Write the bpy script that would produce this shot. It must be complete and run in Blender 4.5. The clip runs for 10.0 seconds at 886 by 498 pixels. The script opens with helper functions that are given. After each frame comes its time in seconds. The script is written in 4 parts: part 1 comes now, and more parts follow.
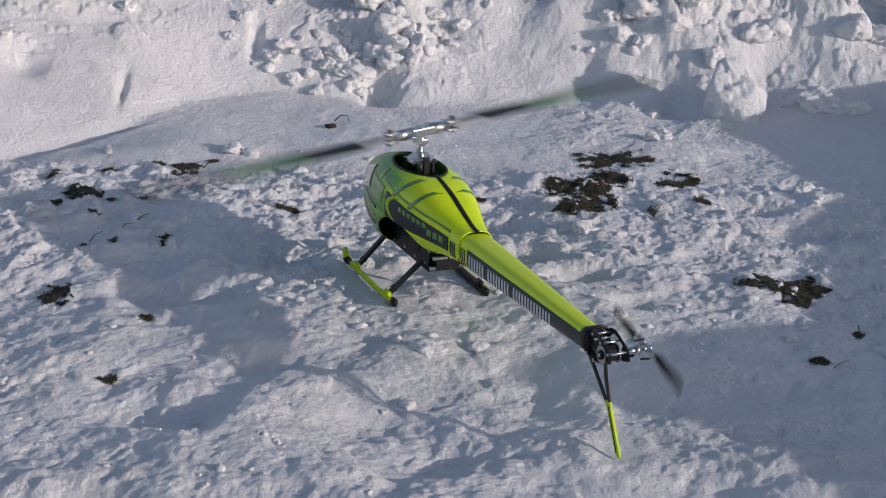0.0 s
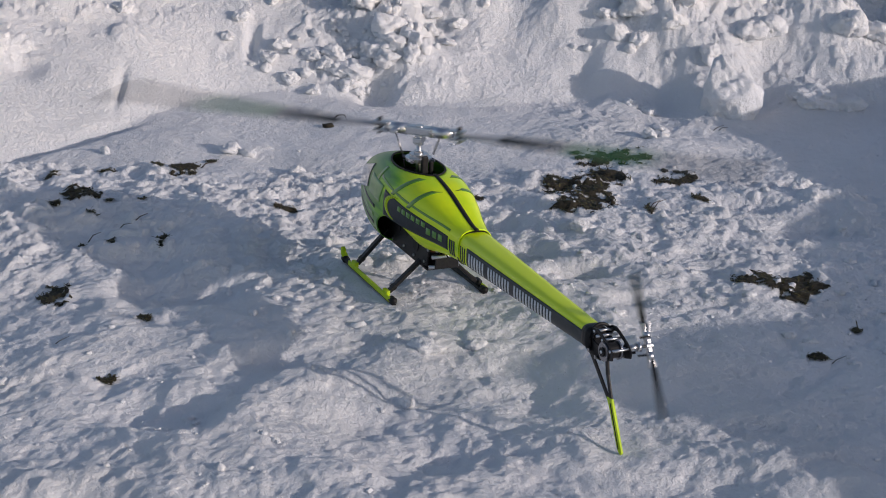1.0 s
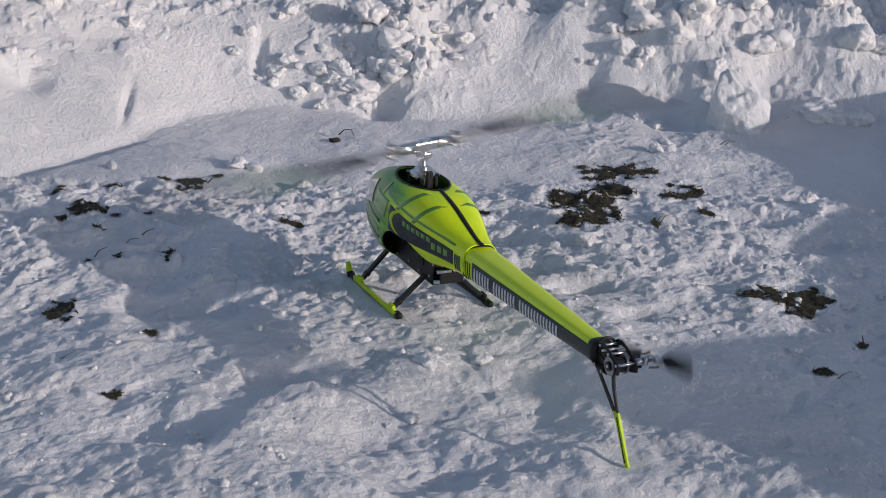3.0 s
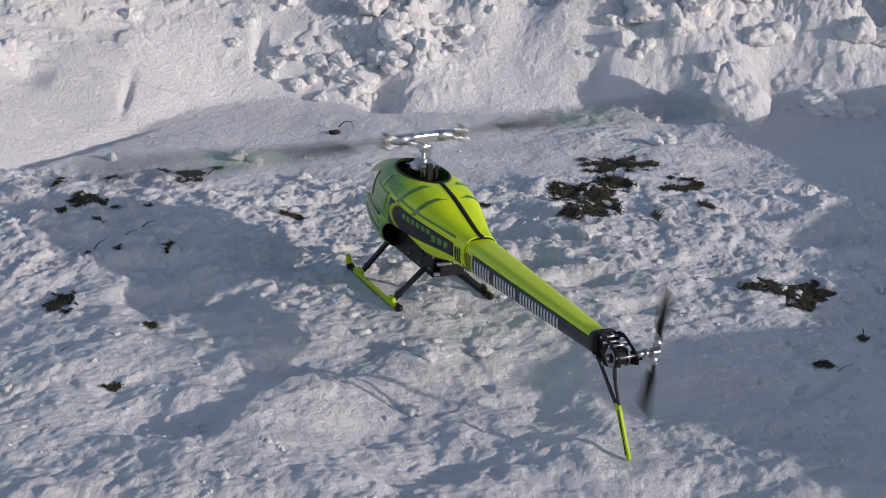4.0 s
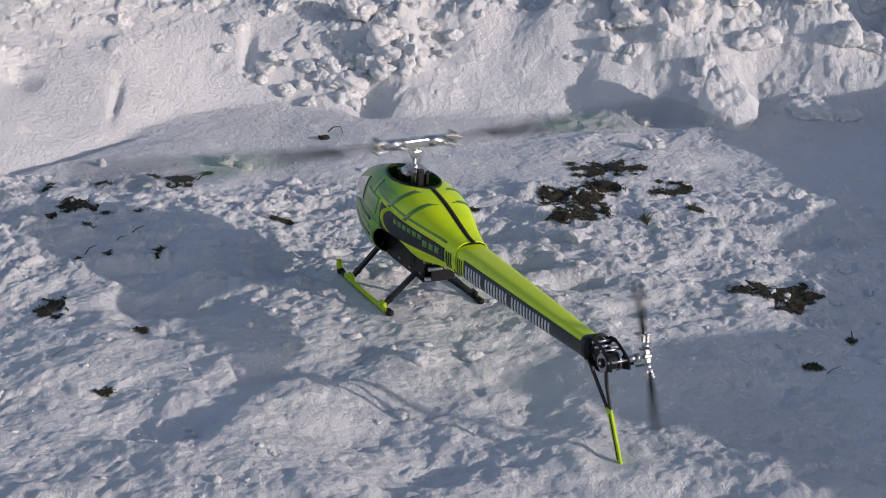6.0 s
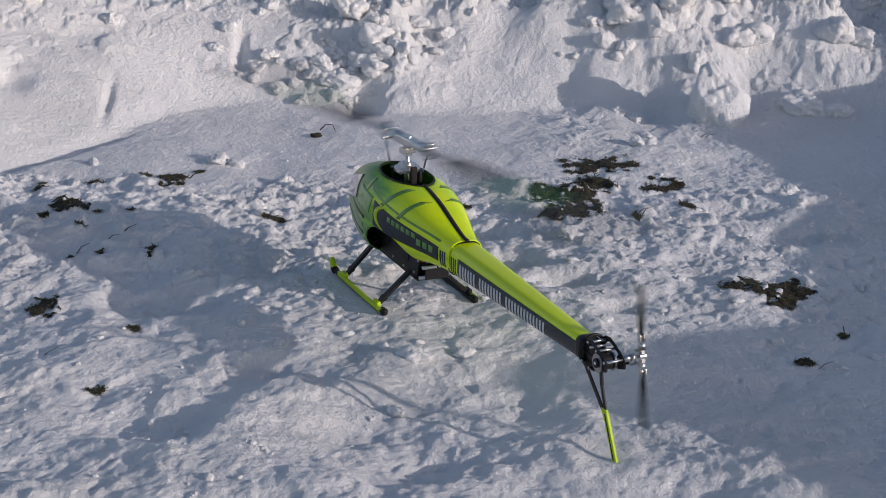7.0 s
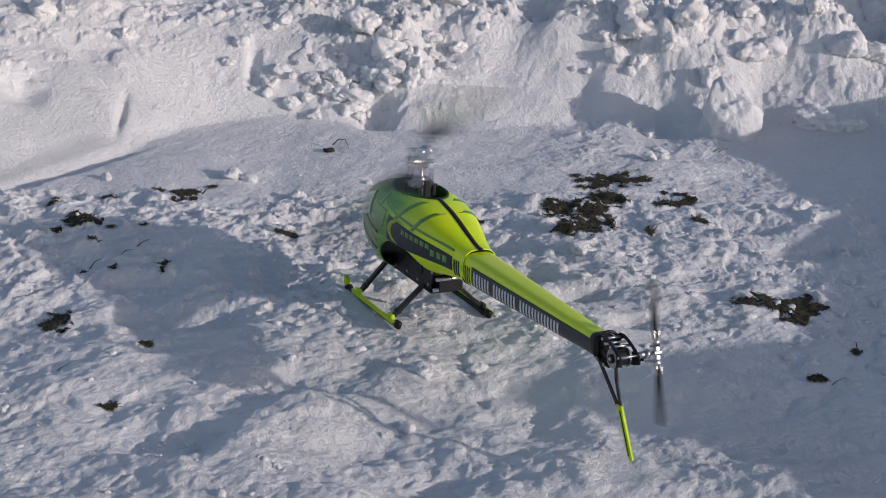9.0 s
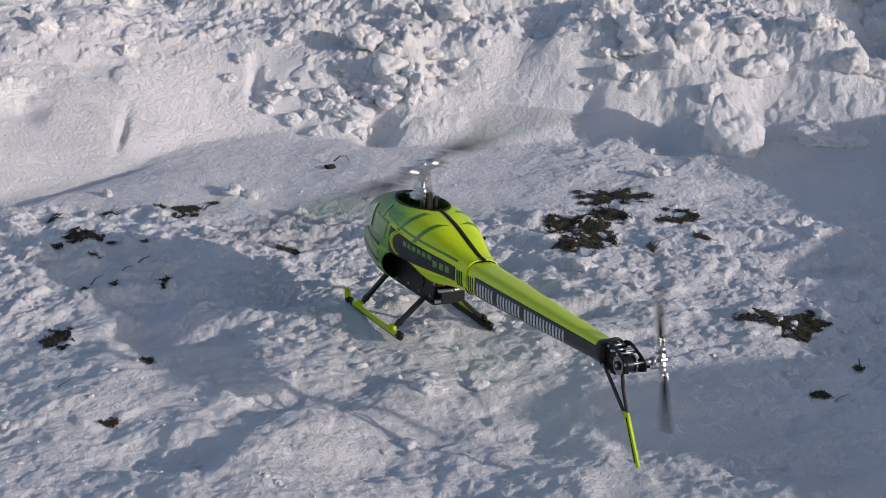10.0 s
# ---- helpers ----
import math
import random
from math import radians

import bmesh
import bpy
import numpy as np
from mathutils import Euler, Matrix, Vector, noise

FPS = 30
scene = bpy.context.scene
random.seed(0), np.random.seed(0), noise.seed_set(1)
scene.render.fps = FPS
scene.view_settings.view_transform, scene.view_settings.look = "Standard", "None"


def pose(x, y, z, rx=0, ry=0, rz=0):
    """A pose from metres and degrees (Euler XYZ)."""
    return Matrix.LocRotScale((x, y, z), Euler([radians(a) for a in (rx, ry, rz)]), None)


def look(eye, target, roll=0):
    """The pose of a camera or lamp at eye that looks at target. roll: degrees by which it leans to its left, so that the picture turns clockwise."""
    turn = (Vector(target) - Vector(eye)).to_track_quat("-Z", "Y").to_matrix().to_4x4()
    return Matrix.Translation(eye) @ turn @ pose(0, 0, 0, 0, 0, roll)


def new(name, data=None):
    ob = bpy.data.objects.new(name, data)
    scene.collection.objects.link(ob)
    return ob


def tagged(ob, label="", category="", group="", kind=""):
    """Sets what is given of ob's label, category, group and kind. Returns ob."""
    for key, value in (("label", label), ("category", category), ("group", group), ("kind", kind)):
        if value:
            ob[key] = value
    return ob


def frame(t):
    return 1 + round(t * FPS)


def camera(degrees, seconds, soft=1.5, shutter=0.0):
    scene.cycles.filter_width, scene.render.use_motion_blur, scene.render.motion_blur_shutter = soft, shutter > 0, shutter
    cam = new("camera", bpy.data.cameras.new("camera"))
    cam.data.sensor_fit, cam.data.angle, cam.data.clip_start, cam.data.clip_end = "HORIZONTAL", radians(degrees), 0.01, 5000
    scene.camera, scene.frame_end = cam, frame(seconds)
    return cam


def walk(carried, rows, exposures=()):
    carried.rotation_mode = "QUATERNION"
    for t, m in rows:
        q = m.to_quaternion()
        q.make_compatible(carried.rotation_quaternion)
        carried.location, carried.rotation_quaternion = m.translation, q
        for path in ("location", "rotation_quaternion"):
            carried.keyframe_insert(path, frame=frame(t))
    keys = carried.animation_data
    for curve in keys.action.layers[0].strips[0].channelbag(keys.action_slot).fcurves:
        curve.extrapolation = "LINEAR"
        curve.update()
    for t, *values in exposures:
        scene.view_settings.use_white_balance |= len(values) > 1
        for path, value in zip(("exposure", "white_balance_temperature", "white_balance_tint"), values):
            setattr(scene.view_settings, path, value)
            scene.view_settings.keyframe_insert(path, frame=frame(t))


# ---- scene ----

# ---- camera and its way ----
def view(x, y, z, yaw, pitch, roll):
    """A camera pose from its place, heading, tilt and lean in degrees."""
    return pose(x, y, z, 90 + pitch, 0, yaw) @ pose(0, 0, 0, 0, 0, roll)


cam = camera(26.0, 10.0, soft=1.0, shutter=0.24)
walk(cam, [
    (0.0, view(0.000, 0.000, 1.542, -0.000, -19.300, 2.000)),
    (0.5, view(0.002, -0.003, 1.541, 0.231, -19.233, 1.671)),
    (1.0, view(0.001, -0.006, 1.540, -0.050, -19.297, 1.655)),
    (1.5, view(0.005, -0.008, 1.544, -0.249, -19.376, 1.698)),
    (2.0, view(0.004, -0.005, 1.546, -0.020, -19.057, 1.566)),
    (2.5, view(0.012, -0.006, 1.546, 0.264, -18.847, 1.470)),
    (4.0, view(0.010, -0.000, 1.543, 0.260, -19.149, 1.575)),
    (4.5, view(0.006, -0.003, 1.546, 0.299, -19.148, 1.522)),
    (5.0, view(-0.001, -0.008, 1.543, 0.298, -18.976, 1.677)),
    (5.5, view(0.002, -0.014, 1.543, 0.273, -18.931, 1.658)),
    (6.0, view(0.004, -0.014, 1.546, -0.135, -18.988, 1.512)),
    (7.5, view(0.012, -0.017, 1.543, -0.324, -19.094, 1.282)),
    (8.0, view(0.006, -0.015, 1.543, -0.518, -19.249, 1.318)),
    (8.5, view(0.009, -0.014, 1.542, -0.501, -19.276, 1.147)),
    (9.0, view(0.012, -0.015, 1.552, 0.123, -18.684, 1.197)),
    (9.5, view(0.011, -0.012, 1.550, 0.162, -18.285, 1.071)),
    (10.0, view(0.011, -0.008, 1.546, 0.168, -18.153, 1.170)),
], exposures=[(0.0, -0.58, 6720, 20), (10.0, -0.58, 6720, 20)])

# ---- light: a low winter sun and a clear sky ----
SUN_AZ, SUN_EL = -26, 14.5
world = bpy.data.worlds.new("winter_sky")
scene.world = world
world.use_nodes = True
wn = world.node_tree
sky = wn.nodes.new("ShaderNodeTexSky")
sky.sky_type = "NISHITA"
sky.sun_disc = False
sky.sun_elevation = radians(SUN_EL)
sky.sun_rotation = radians(90 - SUN_AZ)
sky.air_density = 1.0
sky.dust_density = 1.0
wn.links.new(sky.outputs[0], wn.nodes["Background"].inputs[0])
wn.nodes["Background"].inputs[1].default_value = 0.19
sun_data = bpy.data.lights.new("sun", "SUN")
sun_data.energy, sun_data.angle, sun_data.color = 3.5, radians(0.6), (1.0, 0.95, 0.875)
sun = new("sun", sun_data)
to_sun = Vector((math.cos(radians(SUN_AZ)) * math.cos(radians(SUN_EL)), math.sin(radians(SUN_AZ)) * math.cos(radians(SUN_EL)), math.sin(radians(SUN_EL))))
sun.matrix_world = look(to_sun * 20, (0, 0, 0))


# ---- materials ----
def material(name, colour, rough=0.5, metal=0.0, coat=0.0, spec=0.5):
    mat = bpy.data.materials.new(name)
    mat.use_nodes = True
    p = mat.node_tree.nodes["Principled BSDF"]
    p.inputs["Base Color"].default_value = (*colour, 1)
    p.inputs["Roughness"].default_value = rough
    p.inputs["Metallic"].default_value = metal
    p.inputs["Coat Weight"].default_value = coat
    p.inputs["Coat Roughness"].default_value = 0.08
    p.inputs["Specular IOR Level"].default_value = spec
    return mat, mat.node_tree, p


def add_noise(nt, scale, detail=4.0, rough=0.55, stretch=(1, 1, 1)):
    co = nt.nodes.new("ShaderNodeTexCoord")
    mp = nt.nodes.new("ShaderNodeMapping")
    mp.inputs["Scale"].default_value = stretch
    tx = nt.nodes.new("ShaderNodeTexNoise")
    tx.inputs["Scale"].default_value = scale
    tx.inputs["Detail"].default_value = detail
    tx.inputs["Roughness"].default_value = rough
    nt.links.new(co.outputs["Object"], mp.inputs[0])
    nt.links.new(mp.outputs[0], tx.inputs["Vector"])
    return tx.outputs["Fac"]


def add_ramp(nt, fac, stops):
    r = nt.nodes.new("ShaderNodeValToRGB")
    while len(r.color_ramp.elements) < len(stops):
        r.color_ramp.elements.new(0.5)
    for e, (at, c) in zip(r.color_ramp.elements, stops):
        e.position, e.color = at, (*c, 1)
    nt.links.new(fac, r.inputs[0])
    return r.outputs[0]


def add_bump(nt, p, height, strength, distance, onto=None):
    b = nt.nodes.new("ShaderNodeBump")
    b.inputs["Strength"].default_value = strength
    b.inputs["Distance"].default_value = distance
    nt.links.new(height, b.inputs["Height"])
    if onto is not None:
        nt.links.new(onto, b.inputs["Normal"])
    nt.links.new(b.outputs[0], p.inputs["Normal"])
    return b.outputs[0]


def mottled(name, a, b, scale, rough, metal=0.0, coat=0.0, bump=0.0, spec=0.5):
    mat, nt, p = material(name, a, rough, metal, coat, spec)
    f = add_noise(nt, scale)
    nt.links.new(add_ramp(nt, f, [(0.3, a), (0.7, b)]), p.inputs["Base Color"])
    if bump:
        add_bump(nt, p, add_noise(nt, scale * 3), bump, 0.002)
    return mat


def snow_material(name, coarse):
    mat, nt, p = material(name, (0.86, 0.88, 0.91), 0.6, spec=0.25)
    p.inputs["Subsurface Weight"].default_value = 0.10
    p.inputs["Subsurface Radius"].default_value = (1.0, 0.95, 0.9)
    p.inputs["Subsurface Scale"].default_value = 0.006
    stains = add_noise(nt, 2.3, 5)
    col = add_ramp(nt, stains, [(0.30, (0.80, 0.815, 0.83)), (0.55, (0.88, 0.89, 0.91)), (0.75, (0.91, 0.92, 0.94))])
    grit = add_noise(nt, 260.0, 2)
    specks = add_ramp(nt, grit, [(0.24, (0.55, 0.54, 0.52)), (0.33, (1, 1, 1))])
    mix = nt.nodes.new("ShaderNodeMix")
    mix.data_type, mix.blend_type = "RGBA", "MULTIPLY"
    mix.inputs[0].default_value = 0.6
    nt.links.new(col, mix.inputs[6])
    nt.links.new(specks, mix.inputs[7])
    nt.links.new(mix.outputs[2], p.inputs["Base Color"])
    n1 = add_bump(nt, p, add_noise(nt, 75.0, 6, 0.68), 1.0 * coarse, 0.015)
    add_bump(nt, p, add_noise(nt, 280.0, 3, 0.65), 0.7 * coarse, 0.004, n1)
    return mat


SNOW = snow_material("trampled_snow", 0.85)
SNOW_BLOCK = snow_material("packed_snow", 0.75)
SOIL = mottled("wet_soil", (0.012, 0.010, 0.006), (0.042, 0.034, 0.018), 90, 0.9, bump=1.0)
GRASS_MAT, gnt, gp = material("winter_grass", (0.07, 0.06, 0.02), 0.7)
gi = gnt.nodes.new("ShaderNodeNewGeometry")
gnt.links.new(add_ramp(gnt, gi.outputs["Random Per Island"], [(0.0, (0.016, 0.012, 0.006)), (0.45, (0.045, 0.040, 0.013)), (0.75, (0.075, 0.075, 0.018)), (1.0, (0.15, 0.125, 0.055))]), gp.inputs["Base Color"])
BARK = mottled("dark_twig", (0.025, 0.018, 0.012), (0.07, 0.05, 0.035), 60, 0.85, bump=0.6)
CARBON = mottled("carbon_fibre", (0.008, 0.008, 0.009), (0.018, 0.018, 0.020), 240, 0.45, spec=0.25)
BLACK = mottled("black_plastic", (0.008, 0.008, 0.009), (0.018, 0.018, 0.018), 120, 0.55, spec=0.25)
SLATE = mottled("slate_vinyl", (0.018, 0.024, 0.030), (0.032, 0.040, 0.046), 60, 0.40, spec=0.3)
ALU = mottled("brushed_aluminium", (0.52, 0.53, 0.55), (0.68, 0.69, 0.71), 300, 0.30, metal=1.0)
STEEL = mottled("dark_steel", (0.22, 0.22, 0.24), (0.34, 0.34, 0.36), 200, 0.3, metal=1.0)
PALE = mottled("pale_grey_vinyl", (0.60, 0.62, 0.64), (0.72, 0.74, 0.76), 90, 0.45)
GREEN_VINYL = mottled("leaf_green_vinyl", (0.09, 0.26, 0.035), (0.14, 0.34, 0.05), 50, 0.3, coat=0.4)
DARK_GREEN = mottled("dark_green_vinyl", (0.07, 0.20, 0.015), (0.10, 0.27, 0.02), 50, 0.3, coat=0.4)
LIME_PLAIN = mottled("lime_plastic", (0.44, 0.62, 0.006), (0.52, 0.70, 0.010), 30, 0.45, spec=0.3)
SMOKED = mottled("smoked_canopy", (0.05, 0.06, 0.055), (0.12, 0.13, 0.12), 18, 0.12, coat=1.0)
COPPER = mottled("copper_winding", (0.30, 0.12, 0.05), (0.45, 0.20, 0.09), 150, 0.35, metal=1.0)


def paint_material():
    """Lime lacquer that runs into leaf green towards the nose, with airbrushed streaks."""
    mat, nt, p = material("lime_lacquer", (0.45, 0.60, 0.01), 0.38, coat=0.18, spec=0.35)
    co = nt.nodes.new("ShaderNodeTexCoord")
    sp = nt.nodes.new("ShaderNodeSeparateXYZ")
    nt.links.new(co.outputs["Object"], sp.inputs[0])
    along = nt.nodes.new("ShaderNodeMapRange")
    along.inputs["From Min"].default_value, along.inputs["From Max"].default_value = -0.15, 0.18
    nt.links.new(sp.outputs[0], along.inputs[0])
    st = add_noise(nt, 9.0, 3, 0.5, (0.7, 1.5, 4.0))
    add = nt.nodes.new("ShaderNodeMath")
    add.operation = "MULTIPLY_ADD"
    nt.links.new(along.outputs[0], add.inputs[0])
    add.inputs[1].default_value = 0.75
    nt.links.new(st, add.inputs[2])
    col = add_ramp(nt, add.outputs[0], [(0.45, (0.68, 0.86, 0.004)), (0.64, (0.50, 0.76, 0.006)), (0.80, (0.20, 0.50, 0.02)), (0.95, (0.07, 0.25, 0.025))])
    nt.links.new(col, p.inputs["Base Color"])
    return mat


LIME = paint_material()


def blade_material(name, stops):
    mat, nt, p = material(name, (0.02, 0.02, 0.02), 0.5, spec=0.2)
    co = nt.nodes.new("ShaderNodeTexCoord")
    sp = nt.nodes.new("ShaderNodeSeparateXYZ")
    nt.links.new(co.outputs["Object"], sp.inputs[0])
    ab = nt.nodes.new("ShaderNodeMath")
    ab.operation = "ABSOLUTE"
    nt.links.new(sp.outputs[0], ab.inputs[0])
    nt.links.new(add_ramp(nt, ab.outputs[0], stops), p.inputs["Base Color"])
    return mat


BLADE = blade_material("printed_carbon_blade", [(0.0, (0.30, 0.31, 0.33)), (0.185, (0.30, 0.31, 0.33)), (0.20, (0.012, 0.012, 0.013)), (0.33, (0.012, 0.012, 0.013)), (0.36, (0.035, 0.15, 0.045)), (0.52, (0.04, 0.17, 0.05)), (0.58, (0.05, 0.055, 0.06)), (0.79, (0.02, 0.02, 0.022))])


# ---- helpers for meshes ----
def mesh_of(bm, name, mat, smooth=True):
    bmesh.ops.recalc_face_normals(bm, faces=bm.faces)
    me = bpy.data.meshes.new(name)
    bm.to_mesh(me)
    bm.free()
    for q in me.polygons:
        q.use_smooth = smooth
    me.materials.append(mat)
    return me


def part(name, bm, mat, parent=None, label="", smooth=False):
    ob = new(name, mesh_of(bm, name, mat, smooth))
    if parent is not None:
        ob.parent = parent
    if label:
        tagged(ob, label)
    return ob


def box(bm, c, size, bevel=0.0, turn=None):
    r = bmesh.ops.create_cube(bm, size=1.0)
    vs = r["verts"]
    m = Matrix.Translation(c) @ (turn.to_4x4() if turn is not None else Matrix.Identity(4)) @ Matrix.Diagonal((*size, 1))
    bmesh.ops.transform(bm, matrix=m, verts=vs)
    if bevel:
        es = list({e for v in vs for e in v.link_edges})
        bmesh.ops.bevel(bm, geom=es, offset=bevel, segments=2, affect="EDGES", profile=0.6)
    return bm


def rod(bm, a, b, r0, r1=None, seg=14, caps=True):
    a, b = Vector(a), Vector(b)
    q = (b - a).to_track_quat("Z", "Y").to_matrix().to_4x4()
    bmesh.ops.create_cone(bm, cap_ends=caps, segments=seg, radius1=r0, radius2=r0 if r1 is None else r1, depth=(b - a).length,
                          matrix=Matrix.Translation((a + b) / 2) @ q)
    return bm


def prism(bm, pts, y0, y1, bevel=0.0):
    """A plate: an outline in x and z, from y0 to y1."""
    lo = [bm.verts.new((x, y0, z)) for x, z in pts]
    hi = [bm.verts.new((x, y1, z)) for x, z in pts]
    n = len(pts)
    fs = [bm.faces.new(lo), bm.faces.new(hi[::-1])]
    for i in range(n):
        fs.append(bm.faces.new((lo[i], hi[i], hi[(i + 1) % n], lo[(i + 1) % n])))
    if bevel:
        bmesh.ops.bevel(bm, geom=list({e for f in fs for e in f.edges}), offset=bevel, segments=1, affect="EDGES")
    return bm


def bar(bm, a, b, wide, thick, bevel=0.001):
    """A flat bar from a to b, thick along y."""
    a, b = Vector(a), Vector(b)
    d = b - a
    x = d.normalized()
    y = Vector((0, 1, 0))
    if abs(x.dot(y)) > 0.9:
        y = Vector((1, 0, 0))
    z = x.cross(y).normalized()
    y = z.cross(x)
    turn = Matrix((x, y, z)).transposed()
    return box(bm, (a + b) / 2, (d.length, thick, wide), bevel, turn)


def tube(bm, pts, r, seg=10):
    pts = [Vector(p) for p in pts]
    rings = []
    for i, p in enumerate(pts):
        d = (pts[min(i + 1, len(pts) - 1)] - pts[max(i - 1, 0)]).normalized()
        q = d.to_track_quat("Z", "Y").to_matrix()
        rr = r[i] if isinstance(r, (list, tuple)) else r
        rings.append([bm.verts.new(p + q @ Vector((rr * math.cos(k * 2 * math.pi / seg), rr * math.sin(k * 2 * math.pi / seg), 0))) for k in range(seg)])
    for a, b in zip(rings, rings[1:]):
        for k in range(seg):
            bm.faces.new((a[k], a[(k + 1) % seg], b[(k + 1) % seg], b[k]))
    bm.faces.new(rings[0][::-1])
    bm.faces.new(rings[-1])
    return bm


# ---- ground: trampled snow with a ploughed bank ----
TABLE = np.random.RandomState(7).rand(256, 256)


def vnoise(x, y, seed=0):
    """Smooth lattice noise, -1 to 1, one cell a unit."""
    x, y = x + seed * 17.31, y + seed * 9.77
    xi, yi = np.floor(x).astype(int), np.floor(y).astype(int)
    u, v = x - xi, y - yi
    u, v = u * u * u * (u * (6 * u - 15) + 10), v * v * v * (v * (6 * v - 15) + 10)
    t = lambda i, j: TABLE[(xi + i) & 255, (yi + j) & 255]
    a = t(0, 0) * (1 - u) + t(1, 0) * u
    b = t(0, 1) * (1 - u) + t(1, 1) * u
    return 2 * (a * (1 - v) + b * v) - 1


def fbm(x, y, size, octaves, seed, keep=0.5):
    out, amp, f = 0, 1.0, 1.0 / size
    for k in range(octaves):
        c, s = math.cos(0.6 * k + seed), math.sin(0.6 * k + seed)
        out = out + amp * vnoise((c * x - s * y) * f, (s * x + c * y) * f, seed + k)
        amp *= keep
        f *= 2.03
    return out


def clods(x, y, size, seed, share):
    """Rounded lumps on a jittered lattice; share: how many of the cells have one."""
    x = x + 0.35 * size * vnoise(x * 1.7 / size, y * 1.7 / size, seed + 3)
    y = y + 0.35 * size * vnoise(x * 1.7 / size, y * 1.7 / size, seed + 4)
    u, v = x / size + seed * 5.3, y / size + seed * 3.1
    iu, iv = np.floor(u).astype(int), np.floor(v).astype(int)
    out = np.zeros_like(u)
    for a in (-1, 0, 1):
        for b in (-1, 0, 1):
            p, q = iu + a, iv + b
            h1, h2, h3 = TABLE[p & 255, q & 255], TABLE[(q + 91) & 255, (p + 37) & 255], TABLE[(p + 150) & 255, (q + 203) & 255]
            d = ((u - p - 0.15 - 0.7 * h1) ** 2 + (v - q - 0.15 - 0.7 * h2) ** 2) / (0.30 + 0.35 * h3) ** 2
            out = np.maximum(out, np.where(h3 < share, (0.4 + 0.6 * h1) * np.sqrt(np.maximum(1 - d, 0)), 0))
    return out


def step(x, a, b):
    t = np.clip((x - a) / (b - a), 0, 1)
    return t * t * (3 - 2 * t)


def near_line(x, y, a, b):
    dx, dy = b[0] - a[0], b[1] - a[1]
    t = np.clip(((x - a[0]) * dx + (y - a[1]) * dy) / (dx * dx + dy * dy), 0, 1)
    return np.hypot(x - a[0] - t * dx, y - a[1] - t * dy)


HX, HY, HEADING = -0.059, 4.180, 113.9
HEAD = (math.cos(radians(HEADING)), math.sin(radians(HEADING)))
SIDE = (-HEAD[1], HEAD[0])


def heli_xy(x, y):
    return HX + HEAD[0] * x + SIDE[0] * y, HY + HEAD[1] * x + SIDE[1] * y


# foot of the ploughed bank, from the far left round to the right
FOOT_X = [-6.0, -2.4, -1.277, -1.139, -1.018, -0.867, -0.692, -0.444, -0.223, -0.084, 0.162, 0.432, 0.608, 0.757, 0.865, 1.165, 1.6, 3.0, 8.0]
FOOT_Y = [1.6, 4.2, 5.145, 5.247, 5.38, 5.586, 5.80, 5.84, 5.72, 5.70, 5.80, 5.87, 5.84, 5.63, 5.70, 5.80, 5.6, 5.4, 5.4]
# unseen snow ridge added on the sunny side to cast shade: y, height
SHADE_RIDGE_Y = [-4.0, 1.6, 2.15, 2.4, 2.51, 2.63, 2.69, 2.74, 2.82, 2.91, 3.07, 3.23, 3.36, 3.71, 4.14, 4.56, 4.82, 4.98, 5.15, 5.6, 6.2, 8.0, 12.0]
SHADE_RIDGE_H = [0.222, 0.222, 0.327, 0.406, 0.465, 0.455, 0.51, 0.555, 0.555, 0.527, 0.477, 0.427, 0.377, 0.367, 0.344, 0.311, 0.333, 0.375, 0.375, 0.3, 0.37, 0.34, 0.166]
# trodden hollows: x, y, radius, depth
HOLLOWS = [(0.315, 4.235, 0.07, 0.045), (0.2, 4.37, 0.085, 0.04), (0.12, 4.619, 0.09, 0.03), (0.98, 5.02, 0.06, 0.03), (-0.297, 4.813, 0.07, 0.03), (-0.513, 4.857, 0.06, 0.03), (0.42, 4.05, 0.06, 0.02), (-0.594, 4.12, 0.16, 0.035), (-0.682, 4.308, 0.13, 0.03), (-0.436, 4.32, 0.14, 0.03), (0.1, 3.619, 0.16, 0.01), (0.28, 3.55, 0.15, 0.01), (-0.53, 3.421, 0.13, 0.025), (-0.149, 3.394, 0.1, 0.02), (0.8, 4.8, 0.1, 0.03), (0.95, 4.6, 0.12, 0.03), (-0.294, 3.679, 0.1, 0.022), (0.05, 3.248, 0.12, 0.02), (-0.646, 3.041, 0.12, 0.025)]


